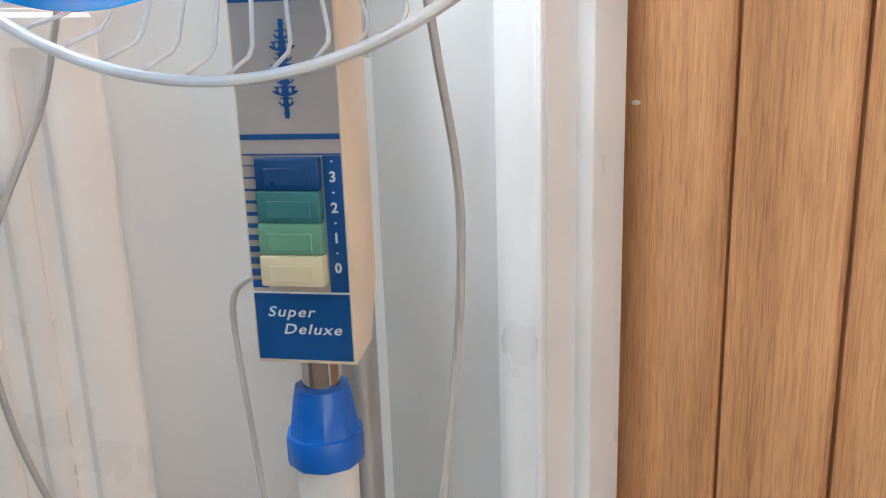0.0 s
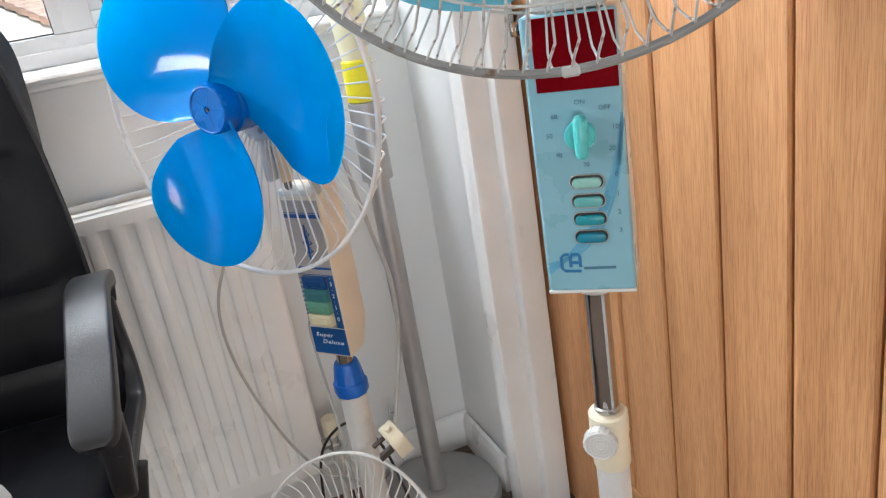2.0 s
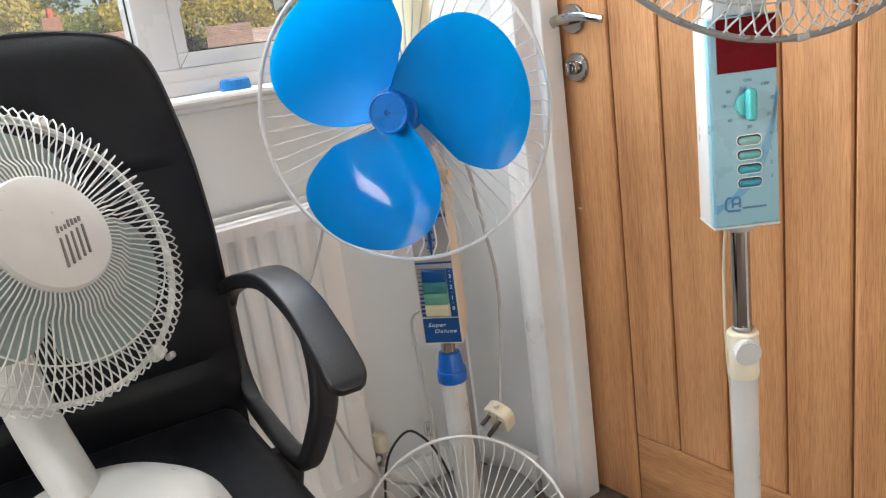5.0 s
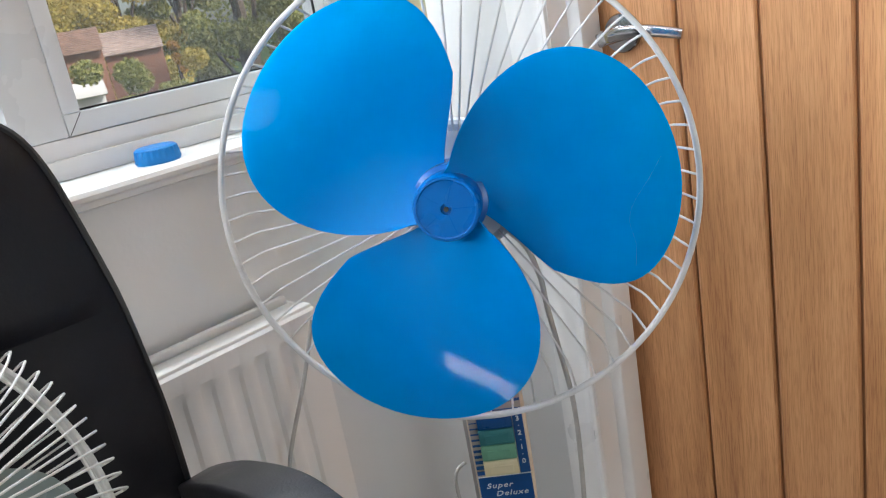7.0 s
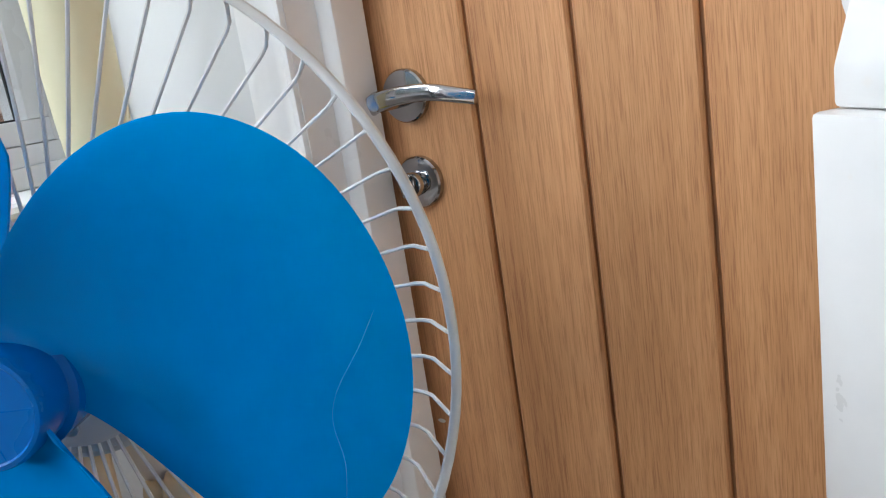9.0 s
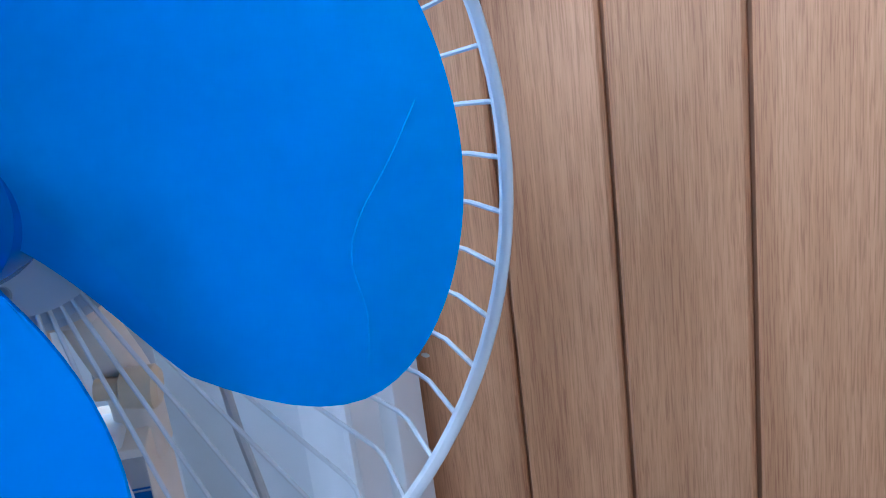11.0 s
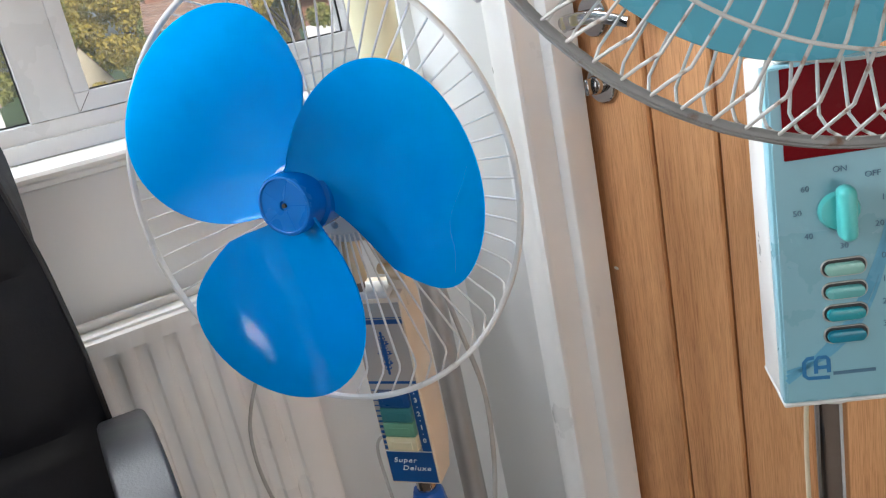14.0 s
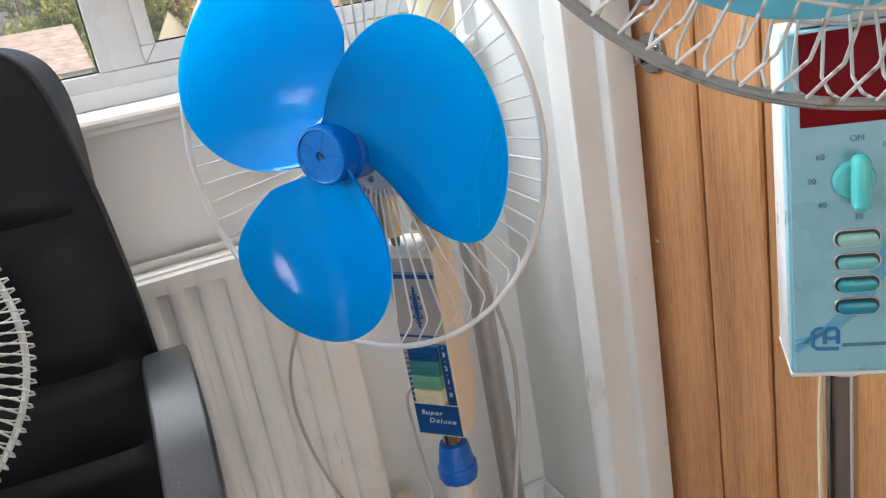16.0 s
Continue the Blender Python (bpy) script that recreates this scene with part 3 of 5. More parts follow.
# ---- radiator ----
def radiator():
    x0, x1, z0, z1, yf, yb = -0.98, 0.226, 0.118, 0.712, 1.030, 1.098
    t = thing("radiator", pose(0, 0, 0), "white fluted steel panel radiator under the window", "radiator")
    bm = bmesh.new()
    pitch, cols = 0.0385, []
    x = x0 + 0.02
    xs = [(x0, 0.0), (x0 + 0.006, -0.004)]
    while x < x1 - 0.045:
        xs += [(x, -0.004), (x + 0.006, -0.0005), (x + 0.009, 0.0062), (x + 0.016, 0.0092), (x + 0.023, 0.0062), (x + 0.026, -0.0005), (x + 0.032, -0.004)]
        x += pitch
    xs += [(x1 - 0.006, -0.004), (x1, 0.0)]
    zs = [(z0, 0, 0.004), (z0 + 0.003, 0, 0.0), (z0 + 0.034, 0, 0.0), (z0 + 0.040, 0.5, 0), (z0 + 0.060, 1, 0), (z1 - 0.048, 1, 0), (z1 - 0.032, 0.5, 0), (z1 - 0.026, 0, 0), (z1 - 0.004, 0, 0), (z1, 0, 0.004)]
    grid = [[bm.verts.new((a, yf + d * s + (1 - s) * (-0.004 if 0 < i < len(xs) - 1 else 0) + back, z)) for i, (a, d) in enumerate(xs)] for z, s, back in zs]
    for r, q in zip(grid, grid[1:]):
        for k in range(len(xs) - 1):
            bm.faces.new((r[k], r[k + 1], q[k + 1], q[k]))
    part("front_panel", bm, RADW, t)
    part("side_cover", bm_box(x1 - 0.002, x1 + 0.004, yf + 0.004, yb, z0 + 0.004, z1 - 0.003, 0.0015), RADW, t)
    part("side_cover", bm_box(x0 - 0.004, x0 + 0.002, yf + 0.004, yb, z0 + 0.004, z1 - 0.003, 0.0015), RADW, t)
    g = part("top_grille", bm_box(x0, x1, yf + 0.020, yb - 0.012, z1 - 0.010, z1 - 0.004, 0.0015), RADW, t)
    part("grille_lip", bm_box(x0, x1, yf + 0.002, yf + 0.019, z1 - 0.006, z1 + 0.0035, 0.003), RADW, g)
    part("grille_lip", bm_box(x0, x1, yb - 0.011, yb, z1 - 0.006, z1 + 0.006, 0.003), RADW, g)
    part("back_panel", bm_box(x0, x1, yb - 0.006, yb, z0, z1 - 0.012, 0.002), RADW, t)
    for bx in (-0.8, 0.05):
        part("bracket", bm_box(bx, bx + 0.03, yb, WY, 0.2, 0.62), RADW, t, smooth=False)
    return t


radiator()


def radiator_valve():
    x, y = 0.256, 1.055
    t = thing("radiator_valve", pose(x, y, 0), "cream thermostatic valve on a radiator pipe", "valve")
    part("pipe", bm_lathe([(0.0075, 0.0), (0.0075, 0.145)], 16), COPPER, t)
    part("collar", bm_lathe([(0.022, 0.0), (0.022, 0.003), (0.009, 0.006)], 24), WHITEP, t)
    part("valve_body", bm_lathe([(0.009, 0.14), (0.013, 0.143), (0.013, 0.152), (0.010, 0.155), (0.010, 0.165), (0.014, 0.168), (0.014, 0.174)], 6), STEEL, t)
    part("union_nut", moved(bm_lathe([(0.011, 0.0), (0.011, 0.014), (0.008, 0.018), (0.008, 0.030)], 6, "X"), pose(-0.008, 0, 0.158, 0, 0, 180)), STEEL, t)
    part("valve_head", bm_lathe([(0.0145, 0.174), (0.0155, 0.178), (0.0155, 0.208), (0.013, 0.212), (0.0, 0.213)], 20), CREAMP, t, "cream plastic head")
    return t


radiator_valve()

# ---- things on the sill and the floor ----
def blue_cap():
    bm = bmesh.new()
    n = 48
    rows = []
    for r, h in ((0.0262, 0.0), (0.0266, 0.003), (0.0245, 0.017), (0.0225, 0.0195), (0.0, 0.0200)):
        rows.append([bm.verts.new(((r + (0.0014 if k % 2 and 0.002 < h < 0.018 else 0)) * math.cos(2 * math.pi * k / n), (r + (0.0014 if k % 2 and 0.002 < h < 0.018 else 0)) * math.sin(2 * math.pi * k / n), h)) for k in range(n)])
    for a, b in zip(rows, rows[1:]):
        for k in range(n):
            bm.faces.new((a[k], a[(k + 1) % n], b[(k + 1) % n], b[k]))
    bm.faces.new(rows[0])
    bmesh.ops.remove_doubles(bm, verts=bm.verts, dist=1e-6)
    bmesh.ops.recalc_face_normals(bm, faces=bm.faces)
    return solid("bottle_cap", bm, RIBBLUE, "blue ribbed plastic cap on the window board", "cap", m=pose(0.130, 1.138, 0.9278))


blue_cap()


def floor_lamp():
    t = thing("floor_lamp", pose(0.42, 0.972, 0), "silver pole lamp with yellow cuff and pale yellow shade", "lamp")
    part("base", bm_lathe([(0.0, 0.0), (0.122, 0.0), (0.125, 0.004), (0.125, 0.018), (0.120, 0.024), (0.075, 0.027), (0.070, 0.031), (0.024, 0.034), (0.0, 0.034)], 64), GREYBASE, t, "grey painted round base")
    part("pole", bm_lathe([(0.0185, 0.030), (0.0185, 0.70)], 32), SILVER, t)
    part("sleeve", bm_lathe([(0.0185, 0.668), (0.026, 0.669), (0.026, 0.800), (0.022, 0.802)], 32), SILVER, t)
    part("cuff", bm_lathe([(0.020, 0.800), (0.0245, 0.803), (0.0245, 0.866), (0.022, 0.869)], 32), YELLOW, t, "bright yellow plastic cuff")
    part("shade", bm_lathe([(0.0215, 0.868), (0.026, 0.90), (0.0315, 1.00), (0.034, 1.10), (0.036, 1.45), (0.034, 1.452), (0.030, 1.0), (0.02, 0.87)], 32), PALEYELLOW, t, "pale yellow tapered shade")
    return t


floor_lamp()


def flat_box():
    t = thing("flat_box", pose(0.40, 0.70, 0, 0, 0, 14), "low cream box with blue end strip on carpet", "box")
    part("body", bm_box(-0.06, 0.085, -0.10, 0.085, 0, 0.052, 0.003), LEDGE, t)
    part("end_strip", bm_box(0.0855, 0.094, -0.10, 0.085, 0, 0.054, 0.003), CAPBLUE, t, "blue plastic strip")
    return t


flat_box()


# ---- fans: shared pieces ----
def head_pose(c, azimuth, tilt):
    """Pose of a fan head that faces along its local -y."""
    th = math.degrees(math.atan2(math.cos(radians(azimuth)), -math.sin(radians(azimuth))))
    return pose(*c, 0, 0, th) @ pose(0, 0, 0, -tilt)


def guard(name, parent, m, ring, band, wire, material, path, count, label="", shift=0.0, hoops=(), rim=None):
    """A hoop with a fan of alike wires; path: (radius, y) pairs of one wire."""
    g = part(name, bm_ring(ring, 0.0026, band, 112), rim or material, parent, label, m)
    pts = [(q[0], q[1], q[2] if len(q) > 2 else 0) for q in path]
    me = mesh_of("spoke", bm_sweep(pts, circle(wire, 6), up=(0, 0, 1)), material)
    for k in range(count):
        part("spoke", me, material, g, m=pose(0, 0, 0, 0, 360 * (k + shift) / count))
    for r, y in hoops:
        part("hoop", bm_ring(r, wire, 0.0, 96, y), material, g)
    return g


def blade_mesh(name, material, radius, root, edge, sweep, twist, back, thick=0.0022, bow=0.008, cup=0.0):
    """A broad rounded blade; edge: (angle, reach) pairs from the leading edge round to the trailing one; twist: forward rise towards the trailing edge."""
    bm = bmesh.new()
    a0, a1 = edge[0][0], edge[-1][0]
    angs = [a0 + (a1 - a0) * k / 60 for k in range(61)]
    reach = np.interp(angs, [e[0] for e in edge], [e[1] for e in edge])
    for _ in range(16):
        reach[1:-1] = (reach[:-2] + 2 * reach[1:-1] + reach[2:]) / 4
    n, sides = 14, []
    for off in (0, thick):
        grid = []
        for i, (a, r1) in enumerate(zip(angs, reach)):
            u = i / 60
            row = []
            for j in range(n + 1):
                v = j / n
                r = root + (r1 * radius - root) * v
                w = u * 1.0
                q = r / radius
                rise = back + twist * (w - 0.5) * (1.03 - 0.68 * (1 - min(1, q)) ** 2.2) + bow * math.sin(math.pi * w) * q + cup * (q ** 3 - 0.55)
                aa = radians(a - sweep * (1 - v) ** 2)
                row.append(bm.verts.new((r * math.cos(aa), -(rise - off), r * math.sin(aa))))
            grid.append(row)
        sides.append(grid)
    for s, grid in enumerate(sides):
        for a, b in zip(grid, grid[1:]):
            for j in range(n):
                f = (a[j], a[j + 1], b[j + 1], b[j])
                bm.faces.new(f if s else f[::-1])
    f0, f1 = sides
    rim = [f0[i][n] for i in range(61)], [f1[i][n] for i in range(61)]
    for i in range(60):
        bm.faces.new((f0[i][n], f0[i + 1][n], f1[i + 1][n], f1[i][n]))
        bm.faces.new((f0[i][0], f1[i][0], f1[i + 1][0], f0[i + 1][0]))
    for i in (0, 60):
        for j in range(n):
            bm.faces.new((f0[i][j], f0[i][j + 1], f1[i][j + 1], f1[i][j]))
    bmesh.ops.recalc_face_normals(bm, faces=bm.faces)
    me = mesh_of(name, bm, material, False)
    me.shade_smooth()
    me.set_sharp_from_angle(angle=radians(60))
    return me


# ---- blue pedestal fan ----
def blue_fan():
    base = pose(0.2595, 0.7715, 0, 0, 0, -50.5)
    t = thing("pedestal_fan", base, "white pedestal fan, bare blue blades, no front guard", "fan", "fans")
    H = base.inverted() @ head_pose((0.179, 0.703, 0.884), 215.4, 2.4)
    part("base", bm_lathe([(0.0, 0.0), (0.118, 0.0), (0.120, 0.006), (0.112, 0.018), (0.05, 0.030), (0.024, 0.045), (0.0, 0.045)], 48), WHITEP, t)
    part("tube", bm_lathe([(0.0205, 0.03), (0.0205, 0.415)], 32), WHITEP, t, "white painted steel tube")
    part("inner_tube", bm_lathe([(0.0125, 0.41), (0.0125, 0.495)], 28), CHROME, t, "chrome tube")
    col = [(0.0215, 0.413), (0.0252, 0.414), (0.0262, 0.417), (0.0262, 0.4325), (0.0254, 0.4345), (0.0236, 0.4350), (0.0200, 0.4590), (0.0182, 0.4660), (0.0125, 0.4675)]
    part("collar", bm_lathe(col, 10), CAPBLUE, t, "blue faceted plastic collar")
    # control box
    hw, yf, yb, z0, z1 = 0.0325, -0.0225, 0.030, 0.489, 0.735
    side = [(yf, z0), (yf, z1), (0.016, z1 + 0.012), (yb, z1 - 0.02), (yb, z0 + 0.045), (0.012, z0 + 0.004)]
    bm = bmesh.new()
    rows = [[bm.verts.new((x, y, z)) for y, z in side] for x in (-hw, hw)]
    for k in range(len(side)):
        bm.faces.new((rows[0][k], rows[0][k - 1], rows[1][k - 1], rows[1][k]))
    for r in rows:
        bm.faces.new(r)
    bmesh.ops.recalc_face_normals(bm, faces=bm.faces)
    bmesh.ops.bevel(bm, geom=list(bm.edges), offset=0.002, segments=2, profile=0.5, affect="EDGES")
    box = part("control_box", bm, IVORY, t, "ivory plastic box")
    y = yf - 0.0006
    pl = lambda nm, x0, x1, za, zb, mat, lab="", d=0.0: part(nm, bm_box(x0, x1, y - 0.0005 - d, y + 0.0008, za, zb), mat, box, lab, smooth=False)
    part("panel", bm_box(-0.0305, 0.0305, yf - 0.0008, yf + 0.001, 0.492, 0.730, 0.0003, 1), BODYGREY, box, "taupe printed front panel")
    pl("blue_field", -0.0302, 0.0302, 0.4925, 0.536, PRINTBLUE, d=0.0003)
    pl("blue_field", 0.019, 0.0302, 0.5365, 0.6186, PRINTBLUE, d=0.0003)
    pl("blue_line", -0.0302, 0.0302, 0.6280, 0.6312, PRINTBLUE, d=0.0003)
    pl("blue_line", -0.0302, 0.0302, 0.6190, 0.6198, PRINTBLUE, d=0.0002)
    pl("blue_line", -0.0302, 0.0302, 0.7045, 0.710, PRINTBLUE, d=0.0003)
    pl("blue_line", -0.0302, 0.0302, 0.7115, 0.7125, PRINTBLUE, d=0.0003)
    for k in range(11):
        h = 0.0006 + 0.00042 * k
        zc = 0.6130 - 0.0072 * k
        pl("stripe", -0.0302, -0.0205, zc - h / 2, zc + h / 2, PRINTBLUE, d=0.0003)
    pl("white_line", -0.0302, 0.0302, 0.5352, 0.5362, WHITEINK, d=0.0006)
    for k, (mat, lab) in enumerate(((DARKBLUE, "dark blue key"), (TEALBTN, "teal key"), (GREENBTN, "green key"), (CREAMBTN, "cream key, pressed proud"))):
        zc = 0.6088 - 0.0190 * k
        d = 0.0075 + 0.0012 * k
        b = part("key", bm_box(-0.0205, 0.0185, y - d, y, zc - 0.0094, zc + 0.0094, 0.0014, 2), mat, box, lab)
        part("finger_dip", bm_box(-0.0145, 0.0125, y - d - 0.0008, y - d + 0.0003, zc - 0.0065, zc + 0.0035, 0.0004, 1), mat, b)
    for k, s in enumerate("3210"):
        part("numeral", moved(bm_text(s, 0.0085, 0.0003, bold=0.0002), pose(0.0246, y - 0.001, 0.6060 - 0.0182 * k)), WHITEINK, box)
        part("dot", bm_box(0.0240, 0.0252, y - 0.0012, y, 0.6148 - 0.0182 * k, 0.6158 - 0.0182 * k), WHITEINK, box, smooth=False)
    part("lettering", moved(bm_text("Super", 0.0092, 0.0003, 0.25, 0.00006, 0.0305), pose(-0.0078, y - 0.001, 0.5232)), WHITEINK, box)
    part("lettering", moved(bm_text("Deluxe", 0.0092, 0.0003, 0.25, 0.00006, 0.0370), pose(0.0052, y - 0.001, 0.5122)), WHITEINK, box)
    # printed ornament of scrolls and lozenges
    half = []
    for k, w in enumerate((0.0018, 0.0048, 0.0080, 0.0056, 0.0098, 0.0056, 0.0080, 0.0048, 0.0018)):
        zc = 0.643 + 0.0062 * k
        half += [(0.0010, zc - 0.0030), (w * 0.7, zc - 0.0018), (w, zc), (w * 0.6, zc + 0.0008), (w * 0.85, zc + 0.0024)]
    orn = bm_prism(half + [(-x, z) for x, z in reversed(half)], y - 0.0009, y)
    part("ornament", orn, PRINTBLUE, box, "blue scroll print", smooth=False)
    for k in range(1, 8):
        w = 0.0042 - 0.0006 * abs(k - 4)
        for u in (-w, w):
            lace = bm_prism([(u - 0.0011, 0.6435 + 0.0062 * k), (u, 0.6418 + 0.0062 * k), (u + 0.0011, 0.6435 + 0.0062 * k), (u, 0.6455 + 0.0062 * k)], y - 0.0012, y - 0.0006)
            part("ornament_gap", lace, BODYGREY, box, smooth=False)
    # upper body, neck and joint
    part("box_top", bm_box(-0.0325, 0.020, -0.0225, 0.014, 0.7345, 0.7445, 0.003, 3), WHITEP, box, "pale grey sloped cap")
    neck = smooth_path([(0.024, 0.010, 0.720), (0.024, 0.006, 0.760), (0.013, 0.000, 0.800), (0.002, -0.010, 0.848)], 6)
    part("neck", bm_sweep(neck, rounded(0.026, 0.020, 0.006), up=(1, 0, 0), sizes=[1.25 - 0.3 * i / len(neck) for i in range(len(neck))]), IVORY, t)
    part("clamp_knob", moved(bm_lathe([(0.006, 0.0), (0.006, 0.012), (0.011, 0.014), (0.012, 0.030), (0.009, 0.033), (0.0, 0.033)], 18, "X"), pose(0.012, -0.014, 0.768, 0, 6, 0)), TAN, t, "yellowed clamp knob")
    pin = part("swing_pin", bm_lathe([(0.0, 0.757), (0.0090, 0.758), (0.0098, 0.762), (0.0105, 0.800), (0.0105, 0.850)], 20), TAN, t, "yellowed swing pin with dark tip", pose(-0.011, -0.022, 0.0))
    part("pin_tip", bm_lathe([(0.0, 0.7455), (0.0040, 0.746), (0.0055, 0.750), (0.0055, 0.759)], 14), GREYINK, pin)
    part("gear_cover", bm_box(-0.034, -0.0225, -0.040, 0.0, 0.760, 0.860, 0.005, 3), GREYP, t, "grey gear cover")
    part("bracket", bm_box(-0.014, 0.024, -0.030, 0.012, 0.806, 0.850, 0.006, 3), IVORY, t)
    motor = part("motor", bm_lathe([(0.0, 0.165), (0.030, 0.163), (0.048, 0.150), (0.056, 0.125), (0.058, 0.066), (0.052, 0.054), (0.0, 0.052)][::-1], 40, "Y"), IVORY, t, "tan motor housing", H @ pose(0, 0, 0, 0, 0, 180))
    part("motor_face", bm_lathe([(0.0, 0.051), (0.062, 0.051), (0.066, 0.054), (0.066, 0.072), (0.058, 0.080)][::-1], 40, "Y"), GREYP, motor, "grey front cover")
    # rear guard with one hoop, and its wires
    path = [(0.2190, 0.001), (0.2075, 0.0300), (0.2020, 0.0345), (0.12, 0.0440), (0.052, 0.0490)]
    g = guard("rear_guard", t, H, 0.2190, 0.0075, 0.00115, WIRE, path, 62, "white wire rear guard", 0.35)
    part("guard_plate", bm_lathe([(0.0, -0.0445), (0.052, -0.0445), (0.056, -0.047), (0.056, -0.0505)], 40, "Y"), WHITEP, g)
    for a in (25, 145, 265):
        part("screw", moved(bm_lathe([(0.0, 0.0), (0.0042, 0.0), (0.0042, 0.0015), (0.003, 0.0022), (0.0, 0.0022)], 14, "Y"), pose(0.044 * math.cos(radians(a)), 0.0442, 0.044 * math.sin(radians(a)))), STEEL, g)
    edge = [(206, 0.56), (208, 0.69), (211, 0.79), (215, 0.865), (220, 0.913), (232, 0.964), (246, 0.984), (262, 0.974), (278, 0.940), (292, 0.850), (303, 0.692), (311, 0.523), (319, 0.342), (326, 0.192)]
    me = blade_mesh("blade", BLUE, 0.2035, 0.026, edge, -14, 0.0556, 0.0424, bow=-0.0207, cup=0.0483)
    hub = part("hub", bm_lathe([(0.0, -0.024), (0.0345, -0.024), (0.0352, -0.018), (0.0345, 0.010), (0.0305, 0.0115), (0.0300, 0.034), (0.0285, 0.0375), (0.0265, 0.0378), (0.0255, 0.0365), (0.0050, 0.0365), (0.0045, 0.0345), (0.0, 0.0345)], 48, "Y"), BLUEHUB, t, "blue hub cap", H @ pose(0.0, 0.0, 0.0))
    part("axle_hole", bm_lathe([(0.0, 0.0350), (0.0022, 0.0350), (0.0022, 0.0372), (0.0, 0.0372)], 12, "Y"), DARK, hub)
    for k in range(5):
        part("moulded_rib", bm_box(-0.0003, 0.0003, -0.0367, -0.0364, 0.006, 0.0250), BLUEHUB, hub, m=pose(0, 0, 0, 0, 72 * k + 20), smooth=False)
    # the blades sit a little askew on the shaft
    spin = H.inverted() @ base.inverted() @ head_pose((0.179, 0.703, 0.884), 215.8, 6.7)
    for k in range(3):
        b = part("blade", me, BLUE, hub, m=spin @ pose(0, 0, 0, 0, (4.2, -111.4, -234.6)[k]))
        if k == 1:
            # fine white scratch across the plastic
            line = [me.vertices[i * 15 + j].co + Vector((0, -0.0001, 0)) for i, j in ((24, 13), (21, 12), (17, 11), (14, 11), (11, 12), (8, 13))]
            part("scratch", bm_tube(smooth_path(line, 5), 0.00008, 5), SCRATCH, b, "fine white scratch")
    return t


blue_fan()


# ---- pale blue pedestal fan with a timer ----
def timer_fan():
    base = pose(0.434, 0.330, 0, 0, 0, -38.3)
    t = thing("pedestal_fan", base, "white and light blue pedestal fan with timer panel", "fan", "fans")
    H = base.inverted() @ head_pose((0.368, 0.241, 1.159), 238.3, 12.5)
    part("base", bm_lathe([(0.0, 0.0), (0.165, 0.0), (0.168, 0.006), (0.158, 0.020), (0.06, 0.034), (0.024, 0.060), (0.0, 0.060)], 56), WHITEP, t)
    part("tube", bm_lathe([(0.0178, 0.04), (0.0178, 0.500)], 32), WHITEP, t, "white painted steel tube")
    part("collar", bm_lathe([(0.0190, 0.482), (0.0200, 0.485), (0.0200, 0.520), (0.0208, 0.524), (0.0208, 0.546), (0.0190, 0.5485), (0.0125, 0.549)], 32), CREAMP, t, "cream plastic collar")
    n = 32
    knob = part("clamp_knob", moved(bm_lathe([(0.009, 0.0), (0.009, 0.010), (0.0165, 0.012), (0.0172, 0.022), (0.0155, 0.0245), (0.0145, 0.0238), (0.0, 0.0238)], 28, "Y"), pose(-0.006, -0.016, 0.531)), WHITEP, t, "white ribbed clamp knob")
    for r in (0.004, 0.0075, 0.011):
        part("moulded_ring", moved(bm_ring(r, 0.0004, 0, 28), pose(-0.006, -0.0400, 0.531)), WHITEP, knob)
    me = mesh_of("grip_rib", bm_box(-0.0009, 0.0009, -0.0225, -0.0125, 0.0164, 0.0176), WHITEP, False)
    for k in range(22):
        part("grip_rib", me, WHITEP, knob, m=pose(-0.006, -0.016, 0.531) @ pose(0, 0, 0, 0, 360 * k / 22))
    part("inner_tube", bm_lathe([(0.0122, 0.54), (0.0122, 0.700)], 32), CHROME, t, "chrome tube")
    part("tube_ring", bm_lathe([(0.0128, 0.5495), (0.0140, 0.551), (0.0140, 0.5545), (0.0128, 0.556)], 28), STEEL, t)
    part("socket", bm_lathe([(0.0135, 0.688), (0.0185, 0.691), (0.0205, 0.7035)], 32), WHITEP, t)
    box = part("control_box", bm_box(-0.0408, 0.0408, -0.0150, 0.0330, 0.7010, 0.9580, 0.003, 2), WHITEP, t, "white plastic box, slightly scuffed")
    part("panel_rim", bm_box(-0.0408, 0.0408, -0.0300, -0.0155, 0.7010, 0.9580, 0.0022, 2), LIGHTBLUE, box, "light blue panel cover")
    part("base_lip", bm_box(-0.0412, 0.0412, -0.0313, 0.0332, 0.6995, 0.7030, 0.001, 1), WHITEP, box)
    part("face_plate", bm_box(-0.0385, 0.0395, -0.0313, -0.0295, 0.7040, 0.9570, 0.0006, 1), LIGHTBLUE, box)
    yf = -0.0313
    part("display_window", bm_box(-0.0310, 0.0393, yf - 0.0012, yf + 0.001, 0.8935, 0.9565, 0.0005, 1), RED, box, "dark red glossy window")
    for k, (dx, w) in enumerate(((0.0, 0.0022), (0.0045, 0.0016), (0.0085, 0.0012))):
        st = smooth_path([(0.0392, yf - 0.0001, 0.862 + dx), (0.030 + dx * 0.5, yf - 0.0001, 0.822), (0.010 + dx, yf - 0.0001, 0.773), (-0.015 + dx, yf - 0.0001, 0.742), (-0.0383, yf - 0.0001, 0.722 + dx)], 6)
        part("decal_stripe", bm_sweep(st, [(-w, -0.0002), (w, -0.0002), (w, 0.0002), (-w, 0.0002)], up=(0, 1, 0)), STRIPE, box, smooth=False)
